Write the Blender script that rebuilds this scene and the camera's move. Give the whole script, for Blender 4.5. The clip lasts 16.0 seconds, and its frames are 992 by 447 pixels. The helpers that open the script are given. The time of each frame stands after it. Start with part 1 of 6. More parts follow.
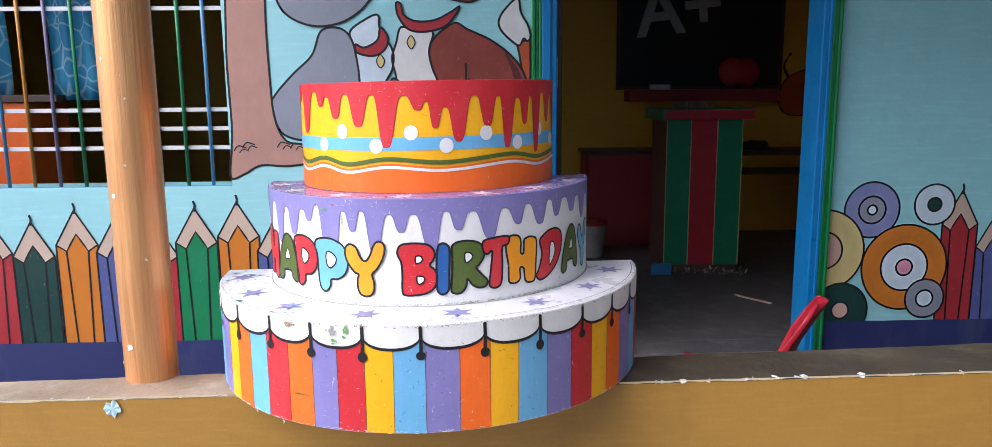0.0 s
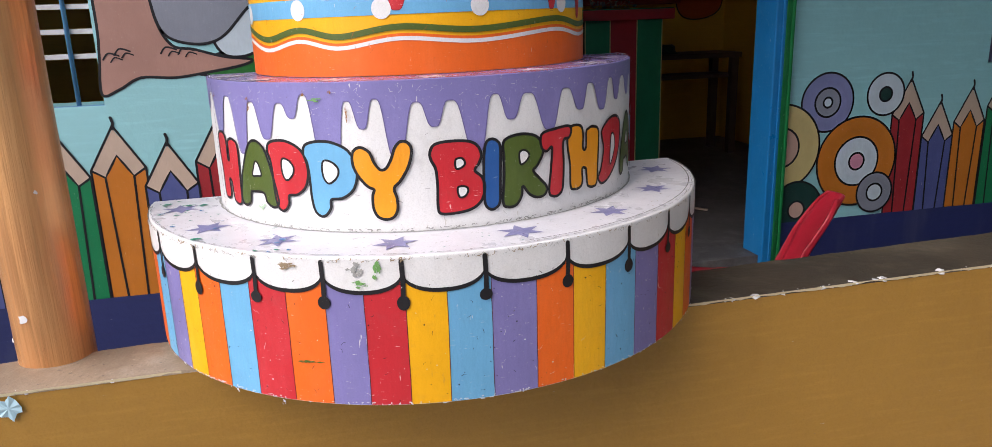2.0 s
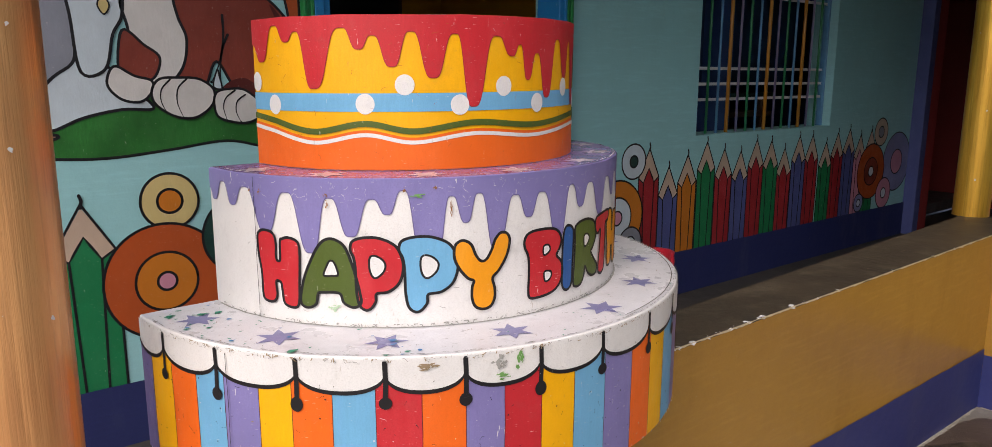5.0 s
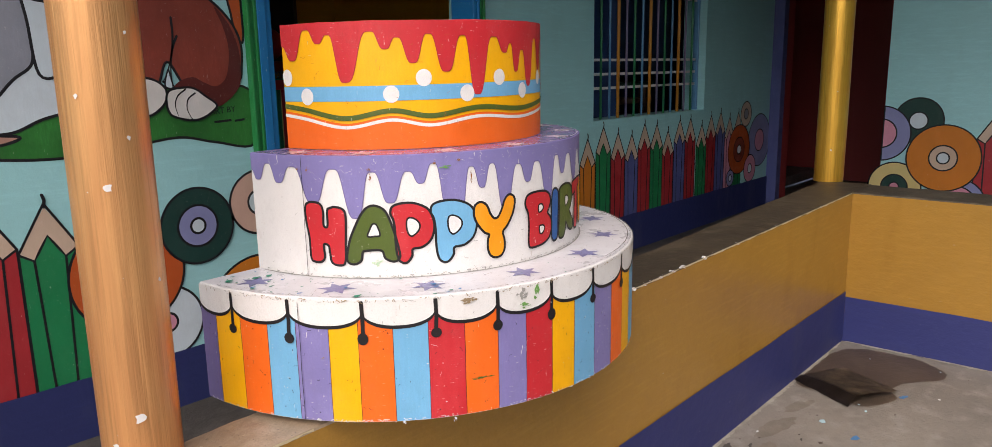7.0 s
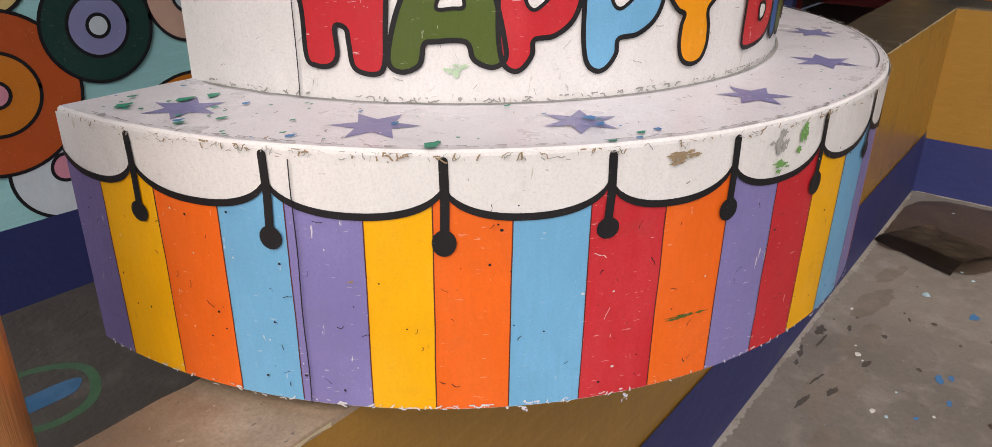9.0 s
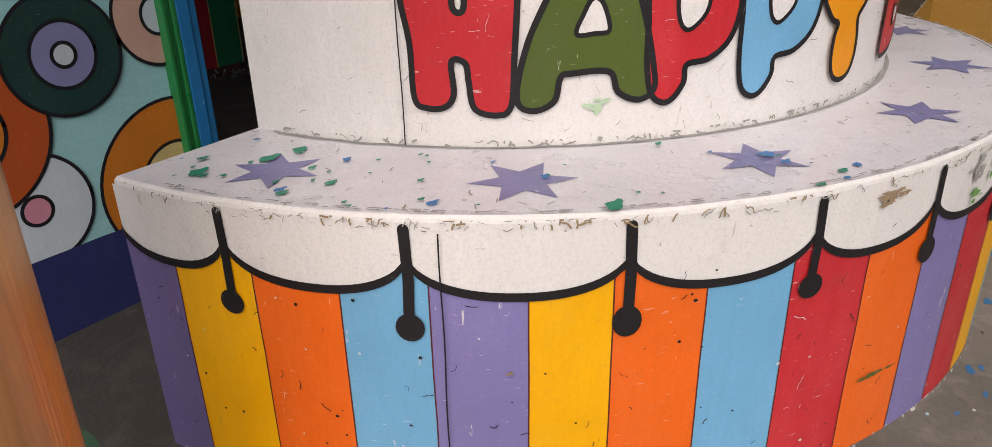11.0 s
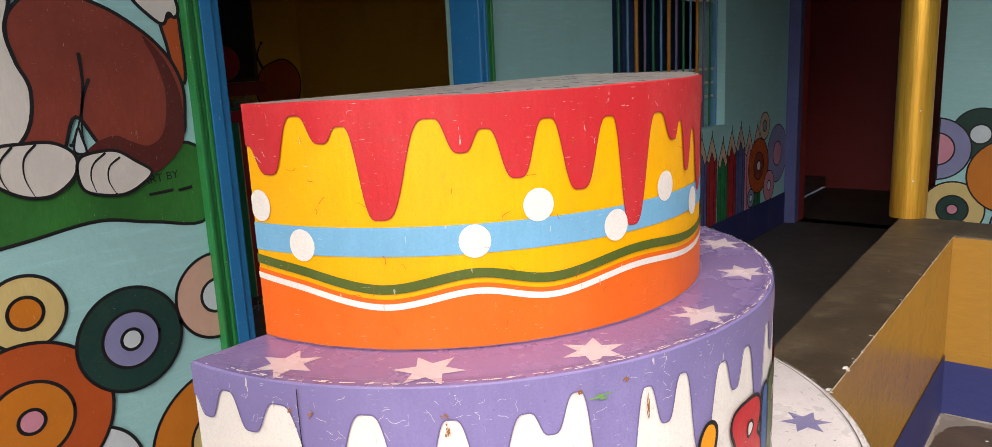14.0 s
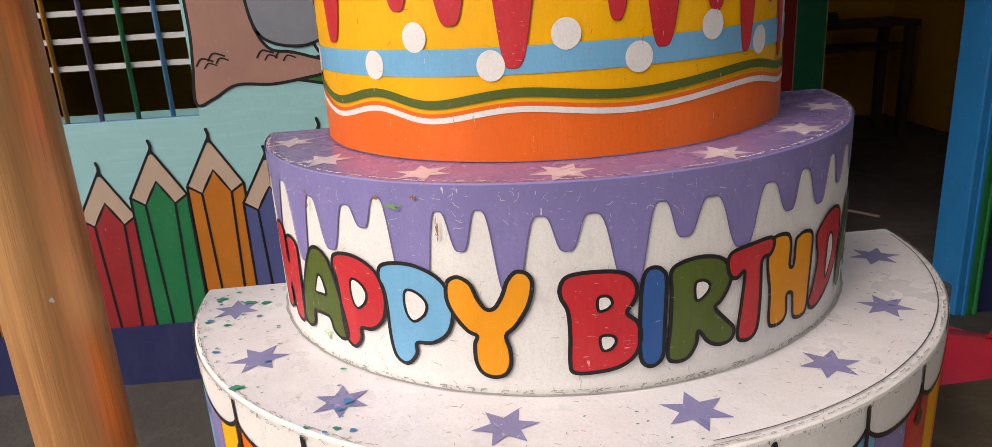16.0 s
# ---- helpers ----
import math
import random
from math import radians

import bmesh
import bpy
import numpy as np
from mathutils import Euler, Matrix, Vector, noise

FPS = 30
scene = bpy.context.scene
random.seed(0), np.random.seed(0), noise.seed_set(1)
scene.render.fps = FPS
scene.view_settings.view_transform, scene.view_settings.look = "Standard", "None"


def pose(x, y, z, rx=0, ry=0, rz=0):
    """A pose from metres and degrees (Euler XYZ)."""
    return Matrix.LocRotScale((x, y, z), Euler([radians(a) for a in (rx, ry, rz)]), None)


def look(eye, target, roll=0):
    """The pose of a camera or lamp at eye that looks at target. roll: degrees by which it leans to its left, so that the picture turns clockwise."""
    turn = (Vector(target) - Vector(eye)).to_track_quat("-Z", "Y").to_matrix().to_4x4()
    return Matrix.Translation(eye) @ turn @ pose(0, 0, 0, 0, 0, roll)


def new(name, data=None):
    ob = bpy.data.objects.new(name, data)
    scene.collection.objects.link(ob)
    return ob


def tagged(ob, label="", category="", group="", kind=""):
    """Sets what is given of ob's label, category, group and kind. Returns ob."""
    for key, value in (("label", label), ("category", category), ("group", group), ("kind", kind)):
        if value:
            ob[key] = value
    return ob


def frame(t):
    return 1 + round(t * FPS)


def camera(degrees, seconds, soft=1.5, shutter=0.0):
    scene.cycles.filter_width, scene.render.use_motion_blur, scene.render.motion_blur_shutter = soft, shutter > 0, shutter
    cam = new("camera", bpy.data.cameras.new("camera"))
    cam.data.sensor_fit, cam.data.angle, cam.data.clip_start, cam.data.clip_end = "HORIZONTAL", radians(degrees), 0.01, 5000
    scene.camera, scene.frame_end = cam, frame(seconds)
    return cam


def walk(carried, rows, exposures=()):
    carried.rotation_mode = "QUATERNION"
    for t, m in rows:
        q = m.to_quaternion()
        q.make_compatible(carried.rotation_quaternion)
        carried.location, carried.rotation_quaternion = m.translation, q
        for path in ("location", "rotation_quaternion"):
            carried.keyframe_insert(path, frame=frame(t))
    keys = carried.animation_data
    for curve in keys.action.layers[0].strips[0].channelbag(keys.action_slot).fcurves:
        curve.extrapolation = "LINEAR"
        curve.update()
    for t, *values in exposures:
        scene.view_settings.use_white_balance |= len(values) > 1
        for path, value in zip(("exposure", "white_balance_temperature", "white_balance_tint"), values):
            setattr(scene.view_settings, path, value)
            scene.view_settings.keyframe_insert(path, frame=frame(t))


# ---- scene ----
cam = camera(66.1, 16.0, soft=0.7)
# seconds, x, y, z, yaw, pitch, roll
ROWS = [
    (0, 1.4773, 0.2091, 1.5232, -1.862, -9.611, -0.457),
    (0.5, 1.3486, 0.2887, 1.4993, -3.966, -11.075, -0.761),
    (1, 1.2812, 0.4254, 1.4538, -6.238, -11.126, -0.662),
    (1.5, 1.2343, 0.6194, 1.4390, -6.369, -12.739, -2.439),
    (2, 1.1333, 0.6981, 1.3818, -12.714, -15.123, -1.777),
    (2.5, 0.9634, 0.7521, 1.3694, -17.204, -14.705, -3.124),
    (3, 0.9032, 0.8547, 1.3538, -19.033, -14.591, -2.755),
    (3.5, 0.8752, 1.0137, 1.3332, -21.312, -17.528, -3.733),
    (4, 0.7277, 1.0624, 1.3644, -28.052, -15.850, -1.944),
    (4.5, 0.5806, 1.0635, 1.4378, -35.904, -12.825, 0.871),
    (4.7, 0.5350, 1.0141, 1.4468, -37.113, -11.730, 0.535),
    (6.8, -0.0253, 0.8647, 1.4643, -47.891, -10.930, -0.605),
    (7, 0.0449, 0.9030, 1.4515, -48.261, -11.448, -0.996),
    (7.5, 0.2027, 1.0823, 1.4335, -47.484, -11.129, -0.621),
    (8, 0.2678, 1.3308, 1.3793, -52.131, -12.682, 0.014),
    (8.5, 0.3855, 1.5157, 1.2995, -52.347, -20.100, -0.848),
    (9, 0.4765, 1.6335, 1.2243, -52.501, -23.961, 0.939),
    (9.2, 0.4802, 1.6661, 1.2122, -52.658, -24.718, 0.518),
    (11.3, 0.4823, 1.8466, 1.2360, -57.321, -23.422, -0.887),
    (11.5, 0.4894, 1.8444, 1.2773, -57.464, -22.028, -0.567),
    (12, 0.5101, 1.8336, 1.3752, -58.951, -17.806, 0.293),
    (12.5, 0.5213, 1.8176, 1.4635, -59.209, -14.355, -0.465),
    (13, 0.5165, 1.7860, 1.5287, -59.670, -10.436, -1.680),
    (13.5, 0.5073, 1.7246, 1.5796, -57.988, -9.425, -1.784),
    (14, 0.5249, 1.6384, 1.5794, -51.009, -11.580, -2.632),
    (14.5, 0.5642, 1.5260, 1.5460, -45.665, -13.977, -2.138),
    (15, 0.7280, 1.4615, 1.4735, -34.968, -15.235, -5.759),
    (15.5, 0.9785, 1.3951, 1.4589, -21.511, -19.399, -4.989),
    (16, 1.1978, 1.1692, 1.4996, -3.082, -17.923, -3.483),
]
walk(cam, [(t, pose(x, y, z, 90 + pitch, 0, yaw) @ pose(0, 0, 0, 0, 0, roll)) for t, x, y, z, yaw, pitch, roll in ROWS],
     [(0.0, 0.88, 5810, 15), (1.5, 0.52, 6110, 15), (3.0, 0.18, 6510, 15), (4.5, 0.05, 6700, 15), (7.0, 0.2, 6800, 15), (9.0, -0.15, 6800, 15),
      (11.5, -0.25, 6950, 15), (12.0, -0.18, 7000, 15), (13.0, 0.25, 7150, 15), (13.6, 0.5, 7250, 15), (14.5, 0.35, 7150, 15), (16.0, 0.12, 7200, 15)])

# ---- world and light ----
world = bpy.data.worlds.new("world")
scene.world = world
world.use_nodes = True
wn = world.node_tree.nodes
sky = wn.new("ShaderNodeTexSky")
sky.sky_type = "NISHITA"
sky.sun_disc = False
sky.sun_elevation = radians(50)
sky.sun_rotation = radians(225)
sky.dust_density = 3.0
world.node_tree.links.new(sky.outputs[0], wn["Background"].inputs[0])
wn["Background"].inputs[1].default_value = 0.17
sun_data = bpy.data.lights.new("sun", "SUN")
sun_data.energy = 2.6
sun_data.angle = radians(55)
sun_data.color = (1.0, 0.95, 0.88)
sun = new("sun", sun_data)
sun.matrix_world = look((0, 0, 0), (0.88, 0.28, -0.72))

# ---- materials ----
from mathutils.geometry import tessellate_polygon


def nodes_of(name):
    m = bpy.data.materials.new(name)
    m.use_nodes = True
    nt = m.node_tree
    return m, nt, nt.nodes["Principled BSDF"]


def add(nt, kind, **values):
    n = nt.nodes.new(kind)
    for k, v in values.items():
        n.inputs[k].default_value = v
    return n


def coords(nt, scale=(1, 1, 1)):
    tc = nt.nodes.new("ShaderNodeTexCoord")
    mp = nt.nodes.new("ShaderNodeMapping")
    mp.inputs["Scale"].default_value = scale
    nt.links.new(tc.outputs["Object"], mp.inputs[0])
    return mp.outputs[0]


def noise_fac(nt, vec, scale, detail, lo, hi, rough=0.6):
    n = add(nt, "ShaderNodeTexNoise", Scale=scale, Detail=detail, Roughness=rough)
    nt.links.new(vec, n.inputs["Vector"])
    r = nt.nodes.new("ShaderNodeMapRange")
    r.inputs["From Min"].default_value, r.inputs["From Max"].default_value = lo, hi
    nt.links.new(n.outputs[0], r.inputs[0])
    return r.outputs[0]


def mixed(nt, fac, a, b, amount=1.0, mode="MIX"):
    """Colour a to b by fac; a and b are sockets or colours."""
    mx = nt.nodes.new("ShaderNodeMix")
    mx.data_type, mx.blend_type = "RGBA", mode
    if amount != 1.0:
        k = nt.nodes.new("ShaderNodeMath")
        k.operation = "MULTIPLY"
        nt.links.new(fac, k.inputs[0])
        k.inputs[1].default_value = amount
        fac = k.outputs[0]
    nt.links.new(fac, mx.inputs[0])
    for socket, v in ((mx.inputs[6], a), (mx.inputs[7], b)):
        if isinstance(v, tuple):
            socket.default_value = (*v, 1)
        else:
            nt.links.new(v, socket)
    return mx.outputs[2]


def bumped(nt, bsdf, height, strength, distance):
    b = add(nt, "ShaderNodeBump", Strength=strength, Distance=distance)
    nt.links.new(height, b.inputs["Height"])
    nt.links.new(b.outputs[0], bsdf.inputs["Normal"])


def paint_mat(name, rgb, rough=0.42, wear=0.5, chip=(0.75, 0.72, 0.66), grain=(1, 1, 6), tone=0.16, coat=0.0):
    """Brushed enamel paint: mottled tone, fine brush marks, sparse scratches and chips."""
    m, nt, b = nodes_of(name)
    v = coords(nt)
    vg = coords(nt, grain)
    dark = tuple(c * (1 - tone) for c in rgb)
    col = mixed(nt, noise_fac(nt, v, 5.0, 4, 0.35, 0.65), rgb, dark)
    dirt = noise_fac(nt, v, 28.0, 5, 0.60, 0.82)
    col = mixed(nt, dirt, col, (0.16, 0.13, 0.10), 0.35 * wear)
    streak = noise_fac(nt, coords(nt, (grain[0] * 5, grain[1] * 5, 5 / grain[2])), 38.0, 5, 0.35, 0.7)
    col = mixed(nt, streak, col, dark, 0.55)
    fade = noise_fac(nt, coords(nt, (1.6, 1.6, 0.7)), 7.0, 6, 0.48, 0.72, 0.7)
    col = mixed(nt, fade, col, tuple(min(0.9, c * 1.12 + 0.05) for c in rgb), 0.5 * wear)
    grubby = noise_fac(nt, v, 11.0, 7, 0.57, 0.74, 0.75)
    col = mixed(nt, grubby, col, tuple(0.55 * c + 0.05 for c in rgb), 0.45 * wear)
    fine = noise_fac(nt, v, 420.0, 3, 0.45, 0.75)
    col = mixed(nt, fine, col, tuple(c * 0.72 for c in rgb), 0.5 * min(1.0, wear + 0.2))
    scr = noise_fac(nt, vg, 75.0, 6, 0.66, 0.70)
    col = mixed(nt, scr, col, chip, 0.6 * wear)
    nick = noise_fac(nt, coords(nt, (1.0, 1.0, 0.22)), 150.0, 3, 0.70, 0.73)
    col = mixed(nt, nick, col, chip, 0.8 * wear)
    speck = noise_fac(nt, v, 120.0, 2, 0.76, 0.79)
    col = mixed(nt, speck, col, (0.10, 0.07, 0.05), 0.7 * wear)
    nt.links.new(col, b.inputs["Base Color"])
    rg = noise_fac(nt, v, 14.0, 4, 0.3, 0.7)
    r = nt.nodes.new("ShaderNodeMapRange")
    r.inputs["To Min"].default_value, r.inputs["To Max"].default_value = rough - 0.08, rough + 0.14
    nt.links.new(rg, r.inputs[0])
    nt.links.new(r.outputs[0], b.inputs["Roughness"])
    b.inputs["Coat Weight"].default_value = coat
    b.inputs["Specular IOR Level"].default_value = 0.35
    b.inputs["Coat Roughness"].default_value = 0.2
    bumped(nt, b, noise_fac(nt, coords(nt, (grain[0] * 3, grain[1] * 3, grain[2] / 4)), 60.0, 5, 0.2, 0.8), 0.18, 0.002)
    return m


def wall_mat(name, rgb, stain=(0.25, 0.3, 0.28), rough=0.55, amount=0.35, tone=0.1):
    """Painted plaster with soft patches, faint trowel relief and small scuffs."""
    m, nt, b = nodes_of(name)
    v = coords(nt)
    col = mixed(nt, noise_fac(nt, v, 1.3, 4, 0.3, 0.7), rgb, tuple(c * (1 - tone) for c in rgb))
    col = mixed(nt, noise_fac(nt, coords(nt, (1, 1, 0.25)), 6.0, 6, 0.55, 0.85), col, stain, amount)
    col = mixed(nt, noise_fac(nt, coords(nt, (0.25, 0.25, 2.5)), 30.0, 6, 0.5, 0.8), col, tuple(min(1.0, c * 1.35) for c in rgb), 0.35)
    col = mixed(nt, noise_fac(nt, v, 260.0, 3, 0.45, 0.75), col, tuple(c * 0.75 for c in rgb), 0.5)
    col = mixed(nt, noise_fac(nt, coords(nt, (0.4, 0.4, 2.0)), 70.0, 4, 0.72, 0.75), col, (0.55, 0.52, 0.46), 0.45)
    col = mixed(nt, noise_fac(nt, v, 60.0, 3, 0.74, 0.8), col, (0.12, 0.11, 0.1), 0.5)
    nt.links.new(col, b.inputs["Base Color"])
    b.inputs["Roughness"].default_value = rough
    bumped(nt, b, noise_fac(nt, v, 22.0, 6, 0.25, 0.75), 0.3, 0.005)
    return m


def cement_mat(name, rgb, dark, light, big=1.2, rough=0.8, wet=0.0):
    m, nt, b = nodes_of(name)
    v = coords(nt)
    col = mixed(nt, noise_fac(nt, v, big, 6, 0.35, 0.65), rgb, dark)
    col = mixed(nt, noise_fac(nt, v, 9.0, 6, 0.5, 0.75), col, light, 0.6)
    col = mixed(nt, noise_fac(nt, v, 3.1, 8, 0.56, 0.70, 0.75), col, dark, 0.75)
    col = mixed(nt, noise_fac(nt, v, 240.0, 4, 0.4, 0.75), col, dark, 0.6)
    col = mixed(nt, noise_fac(nt, v, 90.0, 3, 0.66, 0.72), col, (0.05, 0.045, 0.04), 0.7)
    col = mixed(nt, noise_fac(nt, v, 55.0, 3, 0.70, 0.74), col, light, 0.8)
    nt.links.new(col, b.inputs["Base Color"])
    b.inputs["Roughness"].default_value = rough
    bumped(nt, b, noise_fac(nt, v, 45.0, 8, 0.2, 0.8), 0.35, 0.006)
    return m


def metal_paint(name, rgb, rgb2, metallic=0.65, rough=0.38):
    """Bronze powder paint, brushed along the shaft, warm patches."""
    m, nt, b = nodes_of(name)
    v = coords(nt)
    col = mixed(nt, noise_fac(nt, coords(nt, (1, 1, 0.35)), 3.5, 4, 0.35, 0.65), rgb, rgb2)
    col = mixed(nt, noise_fac(nt, coords(nt, (3, 3, 0.12)), 40.0, 4, 0.45, 0.75), col, tuple(min(1.0, c * 1.5) for c in rgb), 0.22)
    col = mixed(nt, noise_fac(nt, coords(nt, (1.5, 1.5, 0.05)), 60.0, 5, 0.52, 0.62), col, tuple(c * 0.62 for c in rgb2), 0.38)
    col = mixed(nt, noise_fac(nt, v, 55.0, 2, 0.77, 0.79), col, (0.75, 0.75, 0.78), 0.8)
    nt.links.new(col, b.inputs["Base Color"])
    b.inputs["Metallic"].default_value = metallic
    b.inputs["Roughness"].default_value = rough
    bumped(nt, b, noise_fac(nt, coords(nt, (2, 2, 0.06)), 50.0, 5, 0.2, 0.8), 0.42, 0.003)
    return m


def plain_mat(name, rgb, rough=0.6, metallic=0.0, tone=0.2, scale=12.0):
    m, nt, b = nodes_of(name)
    v = coords(nt)
    col = mixed(nt, noise_fac(nt, v, scale, 5, 0.35, 0.7), rgb, tuple(c * (1 - tone) for c in rgb))
    nt.links.new(col, b.inputs["Base Color"])
    b.inputs["Roughness"].default_value, b.inputs["Metallic"].default_value = rough, metallic
    bumped(nt, b, noise_fac(nt, v, scale * 6, 4, 0.2, 0.8), 0.12, 0.003)
    return m


RED = paint_mat("red_enamel", (0.56, 0.025, 0.034), wear=0.85)
ORANGE = paint_mat("orange_enamel", (0.86, 0.145, 0.012))
YELLOW = paint_mat("yellow_enamel", (0.92, 0.45, 0.002), chip=(0.5, 0.25, 0.06))
SKYBLUE = paint_mat("sky_blue_enamel", (0.16, 0.43, 0.68))
PURPLE = paint_mat("purple_enamel", (0.225, 0.20, 0.45), rough=0.38, wear=0.85)
STARBLUE = paint_mat("grey_blue_star_enamel", (0.215, 0.21, 0.40), rough=0.3, wear=0.8, grain=(1, 1, 1))
PLUM = paint_mat("dark_purple_enamel", (0.16, 0.13, 0.30))
WHITE = paint_mat("white_enamel", (0.74, 0.73, 0.72), wear=0.8, chip=(0.42, 0.37, 0.3), tone=0.06)
TOPWHITE = paint_mat("white_top_enamel", (0.67, 0.66, 0.69), rough=0.3, wear=1.0, chip=(0.3, 0.27, 0.22), grain=(1, 1, 1), tone=0.08)
TOPPURPLE = paint_mat("purple_top_enamel", (0.235, 0.175, 0.40), rough=0.22, wear=0.6, grain=(1, 1, 1), coat=0.4)
STARWHITE = paint_mat("pale_star_enamel", (0.66, 0.58, 0.64), rough=0.25, wear=0.5, grain=(1, 1, 1), coat=0.3)
OLIVE = paint_mat("olive_enamel", (0.080, 0.120, 0.020))
GOLDY = paint_mat("amber_enamel", (0.86, 0.33, 0.010))
NAVYLET = paint_mat("deep_blue_enamel", (0.022, 0.10, 0.32))
BLACK = paint_mat("black_line", (0.012, 0.011, 0.013), rough=0.45, wear=0.15, tone=0.05)
REDTOP = paint_mat("bare_grey_top", (0.30, 0.29, 0.29), rough=0.3, wear=0.9)

TURQ = wall_mat("turquoise_wall", (0.30, 0.60, 0.64), stain=(0.22, 0.42, 0.44))
NAVY = wall_mat("navy_dado", (0.018, 0.026, 0.115), stain=(0.10, 0.11, 0.17), amount=0.5)
OCHRE = wall_mat("ochre_parapet", (0.37, 0.20, 0.036), stain=(0.21, 0.108, 0.02), rough=0.27, amount=0.55, tone=0.16)
BLUEBASE = wall_mat("blue_skirting", (0.024, 0.032, 0.145), stain=(0.065, 0.068, 0.13), amount=0.5)
DEEPBLUE = wall_mat("deep_blue_room_wall", (0.03, 0.07, 0.20), stain=(0.04, 0.05, 0.09))
MUSTARD = wall_mat("mustard_room_wall", (0.66, 0.37, 0.03), stain=(0.3, 0.17, 0.03))
MAROON = wall_mat("maroon_room_wall", (0.30, 0.035, 0.035), stain=(0.12, 0.02, 0.02))
CEIL = wall_mat("ceiling_lime", (0.66, 0.67, 0.66), stain=(0.45, 0.44, 0.42))
CEMENT = cement_mat("cement_coping", (0.37, 0.285, 0.20), (0.20, 0.145, 0.095), (0.52, 0.44, 0.34), big=3.0, rough=0.6)
YARD = cement_mat("yard_concrete", (0.27, 0.245, 0.215), (0.16, 0.145, 0.13), (0.40, 0.37, 0.34), big=0.9)
# mottled coping cement with the light's falloff to the right painted in
CEMENTDARK = cement_mat("shaded_cement_coping", (0.085, 0.062, 0.039), (0.038, 0.028, 0.018), (0.20, 0.16, 0.11), big=3.0, rough=0.6)
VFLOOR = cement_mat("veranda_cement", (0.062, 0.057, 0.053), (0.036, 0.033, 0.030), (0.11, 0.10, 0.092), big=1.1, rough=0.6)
RFLOOR = cement_mat("room_cement", (0.13, 0.12, 0.12), (0.07, 0.065, 0.065), (0.25, 0.24, 0.23), big=1.4, rough=0.55)
COPPER = metal_paint("copper_pillar_paint", (0.70, 0.38, 0.155), (0.62, 0.29, 0.115), metallic=0.55, rough=0.34)
GOLD = metal_paint("gold_pillar_paint", (0.74, 0.43, 0.06), (0.60, 0.31, 0.035), metallic=0.6, rough=0.28)

M_RED = paint_mat("mural_red", (0.36, 0.028, 0.035), wear=0.3)
M_PURPLE = paint_mat("mural_violet", (0.088, 0.108, 0.29), wear=0.3)
M_LILAC = paint_mat("mural_lilac", (0.23, 0.25, 0.47), wear=0.3)
M_ORANGE = paint_mat("mural_orange", (0.56, 0.185, 0.02), wear=0.3)
M_RUST = paint_mat("mural_rust", (0.45, 0.085, 0.02), wear=0.3)
M_GREEN = paint_mat("mural_green", (0.010, 0.20, 0.075), wear=0.3)
M_GRASS = paint_mat("mural_grass", (0.030, 0.20, 0.040), wear=0.3, tone=0.45)
M_DKGREEN = paint_mat("mural_bottle_green", (0.012, 0.048, 0.042), wear=0.3)
M_CREAM = paint_mat("mural_cream", (0.62, 0.50, 0.22), wear=0.3)
M_BEIGE = paint_mat("mural_beige", (0.55, 0.42, 0.33), wear=0.3)
M_PEACH = paint_mat("mural_peach", (0.58, 0.38, 0.31), wear=0.3)
M_PINK = paint_mat("mural_pink", (0.60, 0.26, 0.36), wear=0.3)
M_GREY = paint_mat("mural_grey", (0.25, 0.27, 0.33), wear=0.3)
M_PALE = paint_mat("mural_pale_blue", (0.56, 0.66, 0.74), wear=0.3)
M_WHITE = paint_mat("mural_white", (0.68, 0.67, 0.66), wear=0.3)
M_BROWN = paint_mat("mural_chestnut", (0.26, 0.052, 0.035), wear=0.3, tone=0.3)
M_MAROON = paint_mat("mural_maroon", (0.10, 0.018, 0.016), wear=0.3)
M_TRUNK = paint_mat("mural_trunk", (0.42, 0.235, 0.19), wear=0.3)
M_BLACK = paint_mat("mural_line", (0.012, 0.012, 0.016), wear=0.1)
BLUEFRAME = paint_mat("blue_door_frame", (0.012, 0.19, 0.47), rough=0.35, wear=0.4)
GREENFRAME = paint_mat("green_door_frame", (0.012, 0.20, 0.055), rough=0.35, wear=0.4)
BAR_BLUE = plain_mat("bar_blue", (0.10, 0.28, 0.50), 0.4)
BAR_ORANGE = plain_mat("bar_orange", (0.48, 0.21, 0.03), 0.4)
BAR_PURPLE = plain_mat("bar_purple", (0.17, 0.15, 0.27), 0.4)
BAR_GREEN = plain_mat("bar_green", (0.02, 0.20, 0.08), 0.4)
BAR_WHITE = plain_mat("bar_white", (0.62, 0.63, 0.66), 0.4)
PLASTIC_RED = plain_mat("red_plastic", (0.42, 0.018, 0.035), 0.3, tone=0.15)
DARKWOOD = plain_mat("dark_wood", (0.075, 0.04, 0.028), 0.55)
SLATE = plain_mat("blackboard_slate", (0.012, 0.014, 0.02), 0.6)
CHALK = plain_mat("chalk", (0.45, 0.45, 0.45), 0.9)
POD_GREEN = plain_mat("podium_green_paper", (0.012, 0.20, 0.09), 0.5)
POD_RED = plain_mat("podium_red_paper", (0.42, 0.02, 0.03), 0.5)
POD_SIDE = plain_mat("podium_side", (0.11, 0.05, 0.04), 0.6)
TINSEL = plain_mat("tinsel", (0.42, 0.42, 0.42), 0.35, tone=0.7, scale=60)
PALEPLASTIC = plain_mat("pale_plastic", (0.55, 0.55, 0.55), 0.4)
FLAKE = plain_mat("white_flake", (0.66, 0.66, 0.66), 0.7)
FLAKEBLUE = plain_mat("pale_blue_flake", (0.42, 0.62, 0.70), 0.6)
